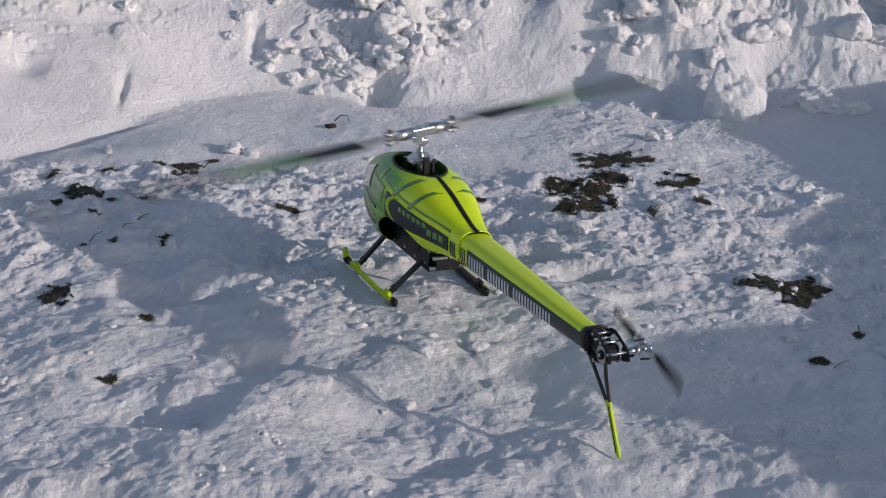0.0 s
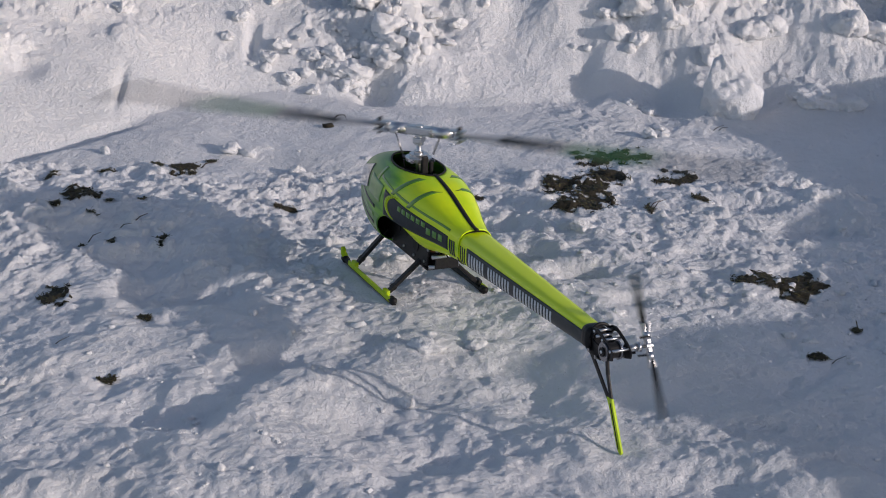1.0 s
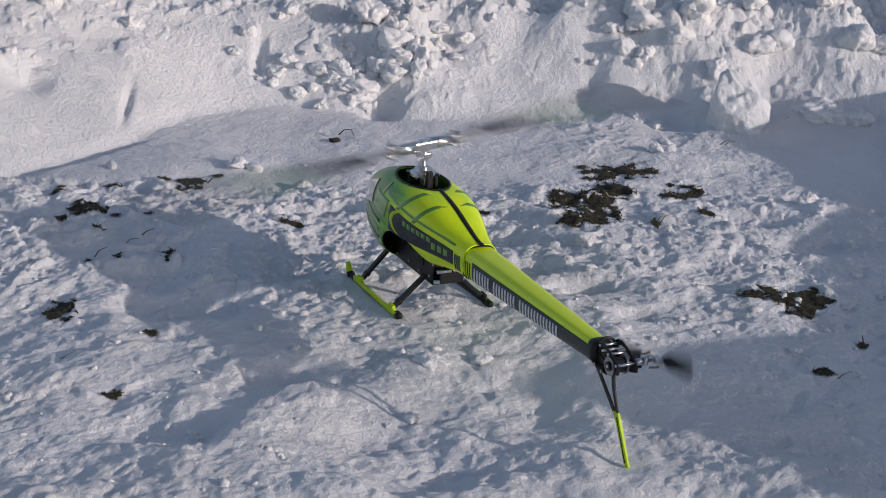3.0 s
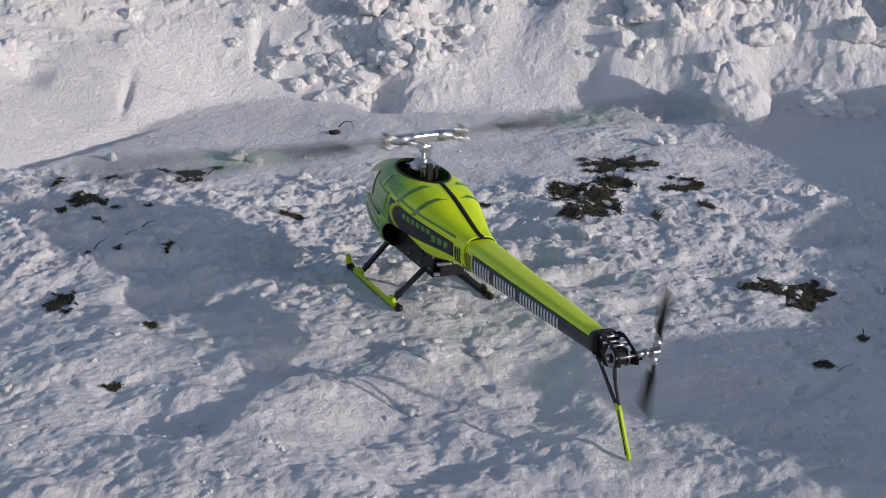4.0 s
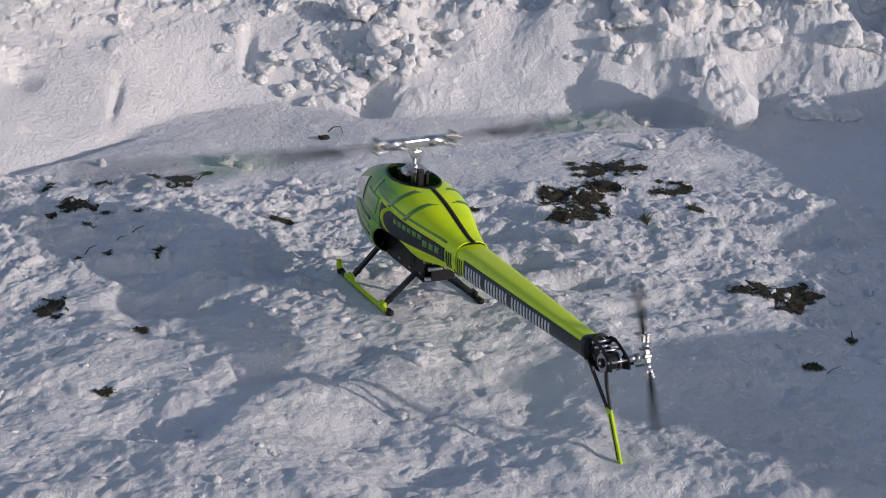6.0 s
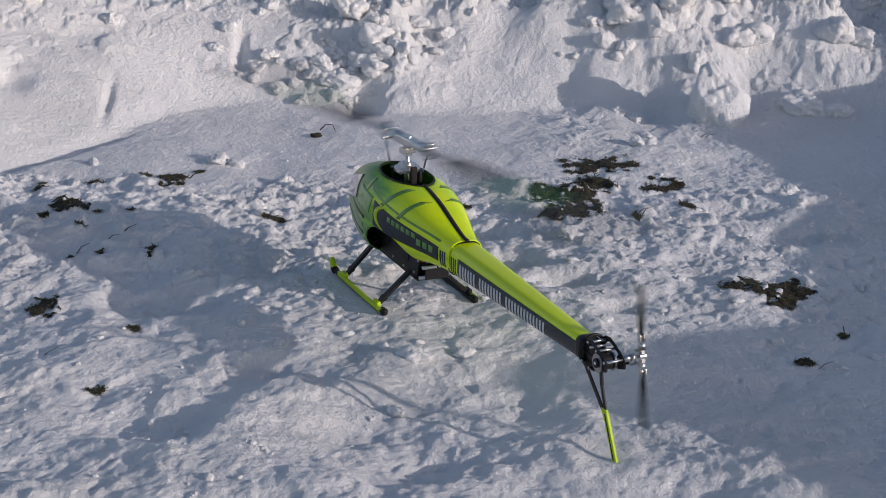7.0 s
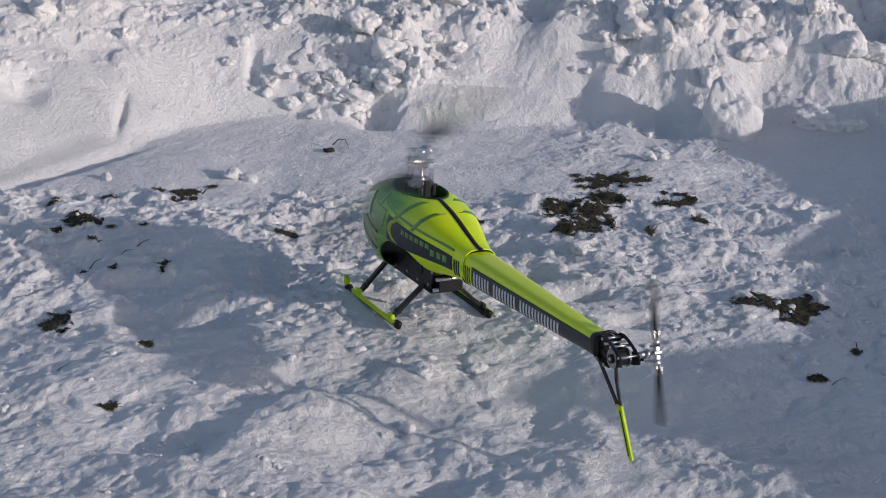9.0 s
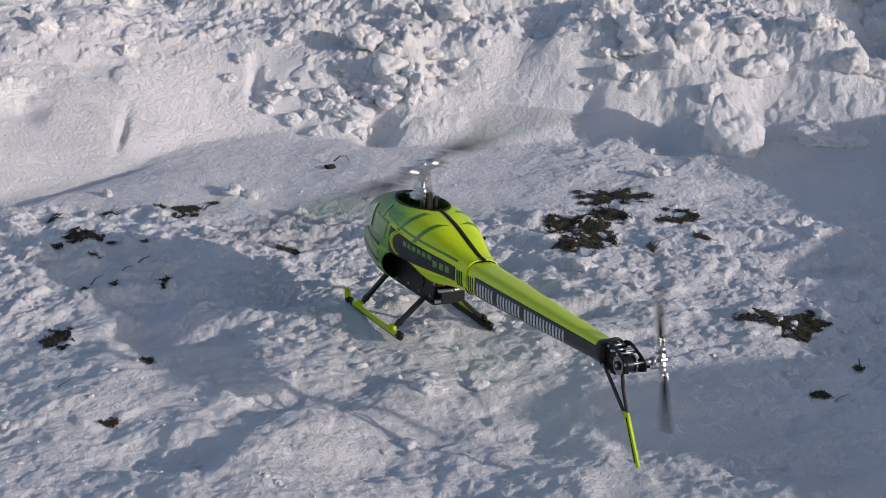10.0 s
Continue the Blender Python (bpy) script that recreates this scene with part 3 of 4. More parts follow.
def build_chassis():
    bm = bmesh.new()
    plate = [(0.13, 0.090), (0.15, 0.130), (0.13, 0.190), (0.05, 0.205), (-0.06, 0.215), (-0.13, 0.205), (-0.17, 0.190), (-0.185, 0.165), (-0.175, 0.145), (-0.160, 0.125),
             (-0.150, 0.088), (-0.10, 0.082), (-0.02, 0.086), (0.06, 0.082)]
    prism(bm, plate, 0.034, 0.0375, 0.0006)
    prism(bm, plate, -0.0375, -0.034, 0.0006)
    frame_plate = part("chassis", bm, CARBON, heli, "black carbon side plates")
    for x, z, r in [(0.02, 0.13, 0.018), (-0.04, 0.14, 0.014), (-0.09, 0.12, 0.015), (-0.13, 0.15, 0.013)]:
        for y in (0.0385, -0.0385):
            bm = bmesh.new()
            rod(bm, (x, y - 0.001, z), (x, y + 0.001, z), r, seg=20)
            part("access_cover", bm, BLACK, frame_plate)
    for x, z in [(0.10, 0.10), (0.05, 0.09), (-0.02, 0.094), (-0.08, 0.092), (-0.14, 0.097), (-0.16, 0.13), (-0.20, 0.15), (-0.10, 0.165), (0.0, 0.175)]:
        bm = bmesh.new()
        rod(bm, (x, 0.0365, z), (x, 0.0400, z), 0.0034, seg=10)
        part("bolt", bm, ALU, frame_plate)
    bm = bmesh.new()
    box(bm, (-0.01, 0, 0.076), (0.26, 0.062, 0.006), 0.0015)
    part("bottom_plate", bm, CARBON, heli)
    bm = bmesh.new()
    box(bm, (0.02, 0, 0.112), (0.18, 0.056, 0.050), 0.004)
    part("battery", bm, BLACK, heli, "black battery pack")
    bm = bmesh.new()
    box(bm, (0.19, 0, 0.125), (0.12, 0.05, 0.05), 0.004)
    part("speed_controller", bm, BLACK, heli)
    # motor with fins behind the battery
    bm = bmesh.new()
    rod(bm, (-0.105, 0, 0.10), (-0.105, 0, 0.155), 0.028, seg=28)
    motor = part("motor", bm, BLACK, heli, "black brushless motor", True)
    bm = bmesh.new()
    rod(bm, (-0.105, 0, 0.112), (-0.105, 0, 0.130), 0.0285, seg=28)
    part("winding", bm, COPPER, motor)
    # rear plate, cross bars and tail servo
    bm = bmesh.new()
    box(bm, (-0.178, 0, 0.104), (0.006, 0.056, 0.030), 0.001)
    part("rear_plate", bm, CARBON, heli)
    for x, z in [(-0.162, 0.089), (-0.178, 0.118), (0.11, 0.098), (-0.20, 0.142)]:
        bm = bmesh.new()
        rod(bm, (x, -0.036, z), (x, 0.036, z), 0.0045, seg=14)
        part("cross_bar", bm, ALU, heli, "bright aluminium cross bar", True)
    bm = bmesh.new()
    box(bm, (-0.150, -0.012, 0.104), (0.040, 0.022, 0.030), 0.003)
    servo = part("tail_servo", bm, BLACK, heli, "black servo with a metal case")
    bm = bmesh.new()
    box(bm, (-0.150, -0.012, 0.104), (0.0405, 0.0226, 0.012), 0.001)
    part("servo_case", bm, STEEL, servo)
    for k in range(3):
        a = radians(90 + 120 * k)
        bm = bmesh.new()
        box(bm, (0.045 * math.cos(a), 0.026 * math.sin(a), 0.235), (0.02, 0.012, 0.036), 0.002)
        part("cyclic_servo", bm, BLACK, heli)
    # black sheet added so that the inside of the canopy looks dark
    bm = bmesh.new()
    rod(bm, (0, 0, 0.240), (0, 0, 0.244), 1.0, seg=40)
    for v in bm.verts:
        v.co.x, v.co.y = v.co.x * 0.104, v.co.y * 0.058
    part("dark_filler", bm, BLACK, heli, "black sheet added to darken the mast opening")
    rnd = random.Random(4)
    for k in range(6):
        bm = bmesh.new()
        y0 = 0.030 - 0.012 * k
        pts = [(0.06 - 0.28 * t + 0.01 * rnd.uniform(-1, 1), y0 + 0.008 * math.sin(5 * t + k), 0.145 + 0.02 * math.sin(3 * t + k)) for t in [i / 10 for i in range(11)]]
        tube(bm, pts, 0.0016, 6)
        part("cable", bm, BLACK, heli, smooth=True)


build_chassis()


def build_gear():
    for side in (1, -1):
        bm = bmesh.new()
        pts = [(-0.148, side * 0.112, 0.0075), (-0.14, side * 0.112, 0.0068), (0.13, side * 0.112, 0.0068), (0.155, side * 0.112, 0.010), (0.172, side * 0.112, 0.017)]
        tube(bm, pts, 0.0062, 12)
        skid = part("skid", bm, BLACK, heli, "black skid tube with lime outer strip", True)
        bm = bmesh.new()
        box(bm, (-0.008, side * 0.1175, 0.0130), (0.262, 0.0050, 0.0115), 0.0016)
        part("outer_strip", bm, LIME_PLAIN, skid, "lime plastic strip")
        bm = bmesh.new()
        tube(bm, [(0.160, side * 0.112, 0.013), (0.172, side * 0.112, 0.020), (0.178, side * 0.112, 0.034)], [0.0078, 0.0074, 0.0050], 12)
        part("front_cap", bm, LIME_PLAIN, skid, "lime end cap", True)
        bm = bmesh.new()
        tube(bm, [(-0.132, side * 0.112, 0.012), (-0.146, side * 0.112, 0.012), (-0.152, side * 0.112, 0.017)], [0.0085, 0.0085, 0.006], 12)
        part("rear_cap", bm, BLACK, skid, smooth=True)
        bm = bmesh.new()
        tube(bm, [(0.152, side * 0.112, 0.008), (0.166, side * 0.112, 0.011)], 0.0090, 12)
        part("collar", bm, BLACK, skid, smooth=True)
        for x, top in ((0.092, 0.105), (-0.105, 0.094)):
            bm = bmesh.new()
            a, b = Vector((x - 0.006, side * 0.030, top)), Vector((x, side * 0.108, 0.020))
            d = (b - a).normalized()
            turn = Matrix((d, Vector((1, 0, 0)), d.cross(Vector((1, 0, 0))))).transposed()
            box(bm, (a + b) / 2, ((b - a).length, 0.0145, 0.0085), 0.002, turn)
            strut = part("strut", bm, CARBON, heli, "black carbon landing strut")
            bm = bmesh.new()
            box(bm, (x, side * 0.1135, 0.0200), (0.026, 0.0090, 0.0120), 0.002)
            part("clamp", bm, LIME_PLAIN if side > 0 else BLACK, strut, "lime clamp" if side > 0 else "black clamp")
            bm = bmesh.new()
            c = a + (b - a) * 0.86
            box(bm, c, (0.010, 0.0165, 0.0105), 0.0015, turn)
            part("band", bm, BLACK, strut)


build_gear()

TAIL_X, TAIL_Y, TAIL_Z = -0.940, -0.082, 0.186


def build_tail():
    outline = [(-0.862, 0.170), (-0.868, 0.205), (-0.885, 0.221), (-0.905, 0.224), (-0.925, 0.219), (-0.962, 0.205), (-0.982, 0.190), (-0.980, 0.176), (-0.955, 0.168), (-0.925, 0.160), (-0.885, 0.160)]
    outline = [(-0.918 + 0.84 * (x + 0.918), 0.190 + 0.86 * (z - 0.190)) for x, z in outline]
    case = None
    for y in (0.009, -0.030):
        bm = bmesh.new()
        # plate built as a rim round its window
        n = len(outline)
        c = (sum(p[0] for p in outline) / n, sum(p[1] for p in outline) / n)
        inner = [(c[0] + (x - c[0]) * 0.62, c[1] + (z - c[1]) * 0.58 + 0.004) for x, z in outline]
        ring = []
        for yy in (y, y + 0.003):
            ring.append(([bm.verts.new((x, yy, z)) for x, z in outline], [bm.verts.new((x, yy, z)) for x, z in inner]))
        for i in range(n):
            j = (i + 1) % n
            for o, q in ring:
                bm.faces.new((o[i], o[j], q[j], q[i]))
            bm.faces.new((ring[0][0][i], ring[0][0][j], ring[1][0][j], ring[1][0][i]))
            bm.faces.new((ring[0][1][i], ring[0][1][j], ring[1][1][j], ring[1][1][i]))
        if case is None:
            case = part("tail_case", bm, CARBON, heli, "black carbon tail case with bright spacers")
        else:
            part("side_plate", bm, CARBON, case)
    # lower web between rim and boom
    for y in (0.0095, -0.0305):
        bm = bmesh.new()
        prism(bm, [(-0.866, 0.166), (-0.872, 0.196), (-0.905, 0.190), (-0.940, 0.182), (-0.925, 0.162), (-0.885, 0.161)], y, y + 0.0025)
        part("web", bm, CARBON, case)
    for x, z in [(-0.897, 0.211), (-0.908, 0.205), (-0.930, 0.205), (-0.962, 0.194), (-0.946, 0.174)]:
        bm = bmesh.new()
        rod(bm, (x, -0.033, z), (x, 0.014, z), 0.0027, seg=12)
        part("spacer", bm, ALU, case, "bright aluminium spacer", True)
    for x, z in [(-0.872, 0.178), (-0.888, 0.170), (-0.915, 0.166)]:
        bm = bmesh.new()
        rod(bm, (x, 0.0145, z), (x, 0.0180, z), 0.0040, seg=10)
        part("bolt", bm, STEEL, case)
    bm = bmesh.new()
    rod(bm, (TAIL_X, -0.016, TAIL_Z), (TAIL_X, 0.012, TAIL_Z), 0.015, seg=24)
    pulley = part("belt_pulley", bm, BLACK, case, smooth=False)
    bm = bmesh.new()
    for yy in (-0.018, 0.012):
        rod(bm, (TAIL_X, yy, TAIL_Z), (TAIL_X, yy + 0.003, TAIL_Z), 0.0185, seg=24)
    part("pulley_flange", bm, STEEL, pulley)
    for y in (0.0145, -0.0365):
        bm = bmesh.new()
        rod(bm, (TAIL_X, y, TAIL_Z), (TAIL_X, y + 0.004, TAIL_Z), 0.0090, seg=20)
        part("bearing", bm, BLACK, case)
    bm = bmesh.new()
    rod(bm, (TAIL_X, -0.090, TAIL_Z), (TAIL_X, 0.020, TAIL_Z), 0.0032, seg=12)
    part("tail_shaft", bm, ALU, case, smooth=True)
    bm = bmesh.new()
    rod(bm, (TAIL_X, -0.058, TAIL_Z), (TAIL_X, -0.040, TAIL_Z), 0.0075, 0.0060, seg=18)
    rod(bm, (TAIL_X, -0.064, TAIL_Z), (TAIL_X, -0.057, TAIL_Z), 0.0095, seg=18)
    part("pitch_slider", bm, ALU, case, smooth=True)
    bm = bmesh.new()
    bar(bm, (TAIL_X + 0.028, -0.030, TAIL_Z - 0.018), (TAIL_X, -0.055, TAIL_Z - 0.010), 0.006, 0.004)
    rod(bm, (TAIL_X + 0.028, -0.030, TAIL_Z - 0.026), (TAIL_X + 0.028, -0.030, TAIL_Z - 0.008), 0.004, seg=12)
    part("bell_crank", bm, BLACK, case)
    # hoop over the end of the boom
    bm = bmesh.new()
    tube(bm, [(-0.884, -0.008 + 0.0235 * math.cos(a), 0.192 + 0.027 * math.sin(a)) for a in [math.pi * k / 16 for k in range(17)]], 0.0034, 8)
    part("hoop", bm, CARBON, case, "black hoop over the boom end", True)
    # fin: two struts that meet in a lime tip
    bm = bmesh.new()
    bar(bm, (-0.858, 0.003, 0.172), (-0.958, 0.003, 0.090), 0.0085, 0.004)
    bar(bm, (-0.936, 0.003, 0.176), (-0.943, 0.003, 0.140), 0.0100, 0.004)
    bar(bm, (-0.942, 0.003, 0.143), (-0.968, 0.003, 0.086), 0.0090, 0.004)
    fin = part("tail_fin", bm, CARBON, heli, "forked black fin with lime tip")
    bm = bmesh.new()
    prism(bm, [(-0.946, 0.098), (-0.967, 0.100), (-0.976, 0.084), (-1.018, 0.010), (-1.012, 0.004), (-1.000, 0.012), (-0.961, 0.080)], 0.0005, 0.0055, 0.001)
    part("fin_tip", bm, LIME_PLAIN, fin, "lime fin tip")
    bm = bmesh.new()
    bar(bm, (-0.964, 0.003, 0.090), (-1.006, 0.003, 0.014), 0.0036, 0.0064, 0.0003)
    part("fin_line", bm, BLACK, fin)


build_tail()


def build_head():
    bm = bmesh.new()
    rod(bm, (0, 0, 0.19), (0, 0, 0.362), 0.006, seg=18)
    part("mast", bm, ALU, heli, "bright steel mast", True)
    bm = bmesh.new()
    rod(bm, (0, 0, 0.290), (0, 0, 0.298), 0.030, seg=32)
    rod(bm, (0, 0, 0.298), (0, 0, 0.306), 0.021, seg=32)
    rod(bm, (0, 0, 0.284), (0, 0, 0.312), 0.011, seg=24)
    swash = part("swashplate", bm, ALU, heli, "bright aluminium swashplate")
    for k in range(4):
        a = radians(45 + 90 * k)
        bm = bmesh.new()
        rod(bm, (0.026 * math.cos(a), 0.026 * math.sin(a), 0.294), (0.040 * math.cos(a), 0.040 * math.sin(a), 0.294), 0.0035, seg=10)
        part("ball_joint", bm, STEEL, swash)
    for k in range(3):
        a = radians(90 + 120 * k)
        bm = bmesh.new()
        rod(bm, (0.036 * math.cos(a), 0.036 * math.sin(a), 0.294), (0.030 * math.cos(a), 0.030 * math.sin(a), 0.245), 0.0022, seg=8)
        part("servo_rod", bm, BLACK, heli)
    bm = bmesh.new()
    box(bm, (-0.046, 0.004, 0.278), (0.010, 0.014, 0.066), 0.002)
    box(bm, (-0.046, -0.012, 0.272), (0.010, 0.008, 0.054), 0.002)
    part("guide_bracket", bm, BLACK, heli, "black plastic guide bracket")
    # turning head: its own x runs along the blades
    bm = bmesh.new()
    box(bm, (0, 0, 0.0), (0.066, 0.026, 0.020), 0.004)
    rod(bm, (0, 0, -0.034), (0, 0, 0.012), 0.0105, seg=20)
    box(bm, (0, 0, -0.022), (0.020, 0.034, 0.014), 0.003)
    rotor = part("main_rotor", bm, ALU, heli, "two-bladed main rotor with aluminium head")
    for s in (1, -1):
        bm = bmesh.new()
        rod(bm, (s * 0.028, 0, 0), (s * 0.080, 0, 0), 0.0135, 0.0120, seg=20)
        box(bm, (s * 0.092, 0, 0.0095), (0.036, 0.024, 0.005), 0.0015)
        box(bm, (s * 0.092, 0, -0.0095), (0.036, 0.024, 0.005), 0.0015)
        box(bm, (s * 0.050, s * 0.024, 0.0), (0.014, 0.030, 0.008), 0.002)
        part("blade_grip", bm, ALU, rotor, "polished aluminium blade grip", True)
        bm = bmesh.new()
        rod(bm, (s * 0.097, 0, -0.018), (s * 0.097, 0, 0.019), 0.0050, seg=14)
        part("blade_bolt", bm, BLACK, rotor, "black blade bolt")
        bm = bmesh.new()
        rod(bm, (s * 0.024, s * 0.030, -0.062), (s * 0.046, s * 0.032, 0.000), 0.0020, seg=10)
        part("pitch_link", bm, STEEL, rotor, smooth=True)
        # blade: aerofoil loft from root to tip
        bm = bmesh.new()
        rings = []
        for r, chord, thick, sweep in [(0.088, 0.020, 0.010, 0.0), (0.110, 0.026, 0.010, 0.0), (0.160, 0.046, 0.009, -0.004), (0.200, 0.060, 0.008, -0.009), (0.34, 0.061, 0.0075, -0.009), (0.52, 0.061, 0.007, -0.009), (0.70, 0.060, 0.006, -0.009), (0.765, 0.058, 0.005, -0.010), (0.785, 0.050, 0.004, -0.014), (0.791, 0.036, 0.003, -0.019)]:
            ring = []
            for k in range(18):
                a = 2 * math.pi * k / 18
                c = math.cos(a)
                y = chord * (0.5 * c) + sweep
                z = 0.5 * thick * math.sin(a) * (0.72 + 0.45 * c)
                ring.append(bm.verts.new((s * r, -s * y, z + 0.0035 * r)))
            rings.append(ring)
        for a, b in zip(rings, rings[1:]):
            for k in range(18):
                bm.faces.new((a[k], a[(k + 1) % 18], b[(k + 1) % 18], b[k]))
        bm.faces.new(rings[0])
        bm.faces.new(rings[-1])
        part("main_blade", bm, BLADE, rotor, "carbon blade printed black, green and grey", True)
    return rotor


rotor = build_head()


def build_tail_rotor():
    bm = bmesh.new()
    rod(bm, (0, -0.007, 0), (0, 0.007, 0), 0.0075, seg=18)
    box(bm, (0, 0, 0), (0.030, 0.010, 0.012), 0.002)
    tr = part("tail_rotor", bm, ALU, heli, "two-bladed tail rotor with aluminium hub")
    for s in (1, -1):
        bm = bmesh.new()
        rod(bm, (s * 0.012, 0, 0), (s * 0.028, 0, 0), 0.0075, 0.0070, seg=16)
        box(bm, (s * 0.034, 0.0045, 0), (0.018, 0.003, 0.012), 0.001)
        box(bm, (s * 0.034, -0.0045, 0), (0.018, 0.003, 0.012), 0.001)
        part("tail_grip", bm, ALU, tr, "polished aluminium grip", True)
        bm = bmesh.new()
        rod(bm, (s * 0.016, 0.0, s * 0.012), (s * 0.016, 0.020, s * 0.010), 0.002, seg=8)
        part("tail_link", bm, BLACK, tr)
        bm = bmesh.new()
        rings = []
        for r, chord, thick in [(0.030, 0.012, 0.005), (0.042, 0.020, 0.0045), (0.056, 0.029, 0.004), (0.130, 0.028, 0.003), (0.138, 0.024, 0.0024), (0.141, 0.016, 0.002)]:
            ring = []
            for k in range(14):
                a = 2 * math.pi * k / 14
                ring.append(bm.verts.new((s * r, 0.5 * thick * math.sin(a) + 0.12 * s * 0.5 * chord * math.cos(a), s * (0.5 * chord * math.cos(a) - 0.004))))
            rings.append(ring)
        for a, b in zip(rings, rings[1:]):
            for k in range(14):
                bm.faces.new((a[k], a[(k + 1) % 14], b[(k + 1) % 14], b[k]))
        bm.faces.new(rings[0])
        bm.faces.new(rings[-1])
        part("tail_blade", bm, CARBON, tr, "black carbon tail blade", True)
    return tr


tail_rotor = build_tail_rotor()


# ---- bare patches with winter grass ----
def grass_patch(x, y, rx, ry, seed, tall=1.0):
    rnd = random.Random(seed)
    cell = max(0.0035, min(rx, ry) / 16)
    nx, ny = int(1.5 * rx / cell) + 2, int(1.5 * ry / cell) + 2
    gx, gy = np.meshgrid((np.arange(-nx, nx + 1)) * cell, (np.arange(-ny, ny + 1)) * cell)
    bare = 1 - (gx / rx) ** 2 - (gy / ry) ** 2 + 0.95 * fbm(gx + x, gy + y, 0.030, 3, seed % 60 + 3, 0.6) + 0.25 * fbm(gx + x, gy + y, 0.09, 1, seed % 50)
    keep = bare > 0.30
    bm = bmesh.new()
    verts, spots = {}, []

    def corner(i, j):
        if (i, j) not in verts:
            px, py = float(gx[j, i]), float(gy[j, i])
            rim = 0.004 * min(max((float(bare[j, i]) - 0.30) / 0.25, -0.6), 1.0)
            verts[i, j] = bm.verts.new((px, py, height(x + px, y + py) + rim + 0.002 * noise.noise(Vector((px * 90, py * 90, seed)))))
        return verts[i, j]

    for j in range(2 * ny):
        for i in range(2 * nx):
            if keep[j, i]:
                bm.faces.new((corner(i, j), corner(i + 1, j), corner(i + 1, j + 1), corner(i, j + 1)))
                spots.append((float(gx[j, i]), float(gy[j, i])))
    if not spots:
        spots = [(0.0, 0.0)]
        bm.faces.new((corner(nx, ny), corner(nx + 1, ny), corner(nx + 1, ny + 1), corner(nx, ny + 1)))
    soil = part("grass_patch", bm, SOIL, None, smooth=True)
    soil.location = (x, y, 0)
    tagged(soil, "bare dark soil patch with flattened winter grass in snow", "grass patch", "bare patches in the snow", "stuff")
    bm = bmesh.new()
    for _ in range(min(int(60 + 60000 * rx * ry), 900)):
        px, py = rnd.choice(spots)
        px, py = px + rnd.uniform(-1, 1) * cell, py + rnd.uniform(-1, 1) * cell
        z = height(x + px, y + py) + 0.003
        d, l = rnd.uniform(0, 6.28), rnd.uniform(0.004, 0.015) * tall
        w = rnd.uniform(0.0008, 0.0018)
        lift = rnd.uniform(0.0, 0.35) if rnd.random() < 0.975 else rnd.uniform(0.6, 1.4)
        dx, dy = math.cos(d) * l, math.sin(d) * l
        nx_, ny_ = -math.sin(d) * w, math.cos(d) * w
        v = [bm.verts.new(c) for c in ((px - nx_, py - ny_, z), (px + nx_, py + ny_, z), (px + 0.6 * dx + nx_, py + 0.6 * dy + ny_, z + lift * l * 0.7), (px + 0.6 * dx - nx_, py + 0.6 * dy - ny_, z + lift * l * 0.7), (px + dx, py + dy, z + lift * l * 0.8))]
        bm.faces.new(v[:4])
        bm.faces.new((v[3], v[2], v[4]))
    part("grass_blades", bm, GRASS_MAT, soil)


PATCHES = [(0.361, 4.828, 0.09, 0.148), (0.321, 4.917, 0.053, 0.06), (0.434, 5.017, 0.062, 0.071), (0.487, 5.195, 0.112, 0.082), (0.351, 4.676, 0.058, 0.049), (0.628, 5.016, 0.059, 0.071), (0.674, 4.804, 0.027, 0.034), (0.534, 4.761, 0.012, 0.076), (0.739, 4.197, 0.061, 0.049), (0.828, 4.168, 0.061, 0.09), (0.808, 3.762, 0.024, 0.015), (0.924, 3.943, 0.010, 0.011), (-0.878, 4.120, 0.040, 0.060)]
PATCHES += [(-0.943, 4.721, 0.056, 0.060), (-0.856, 4.687, 0.013, 0.014), (-0.994, 4.631, 0.018, 0.025), (-1.050, 4.910, 0.017, 0.012), (-1.053, 4.967, 0.011, 0.008), (-0.913, 4.992, 0.023, 0.014), (-0.795, 5.021, 0.027, 0.022), (-0.704, 5.015, 0.040, 0.052), (-0.644, 5.091, 0.021, 0.012), (-0.808, 4.430, 0.009, 0.020), (-0.683, 4.420, 0.013, 0.030), (-0.872, 4.402, 0.014, 0.011), (-0.789, 4.722, 0.017, 0.007), (-0.883, 4.577, 0.019, 0.007), (-0.679, 3.599, 0.024, 0.012), (-0.649, 3.926, 0.013, 0.014), (-0.405, 4.690, 0.024, 0.016), (0.086, 4.782, 0.022, 0.014)]
for k, (x, y, rx, ry) in enumerate(PATCHES):
    grass_patch(x, y, rx, ry, 100 + k)


def twig(pts, r, label):
    bm = bmesh.new()
    tube(bm, [(x, y, height(x, y) + up) for x, y, up in pts], [r * (1 - 0.6 * i / (len(pts) - 1)) for i in range(len(pts))], 7)
    tagged(part("twig", bm, BARK, None, smooth=True), label, "twig", "twigs in the snow")


def pebble(x, y, sx, sy, sz, seed):
    bm = bmesh.new()
    bmesh.ops.create_icosphere(bm, subdivisions=3, radius=1.0)
    for v in bm.verts:
        n = 1 + 0.45 * noise.noise(v.co * 1.6 + Vector((seed, 0, 0))) + 0.25 * noise.noise(v.co * 4.5 + Vector((0, seed, 0)))
        v.co = Vector((v.co.x * sx * n, v.co.y * sy * n, v.co.z * sz * n))
    ob = part("clod", bm, SOIL, None, smooth=True)
    ob.location = (x, y, height(x, y) + sz * 0.5)
    tagged(ob, "small dark clod of soil lying on the snow", "clod", "dark clods on the snow")


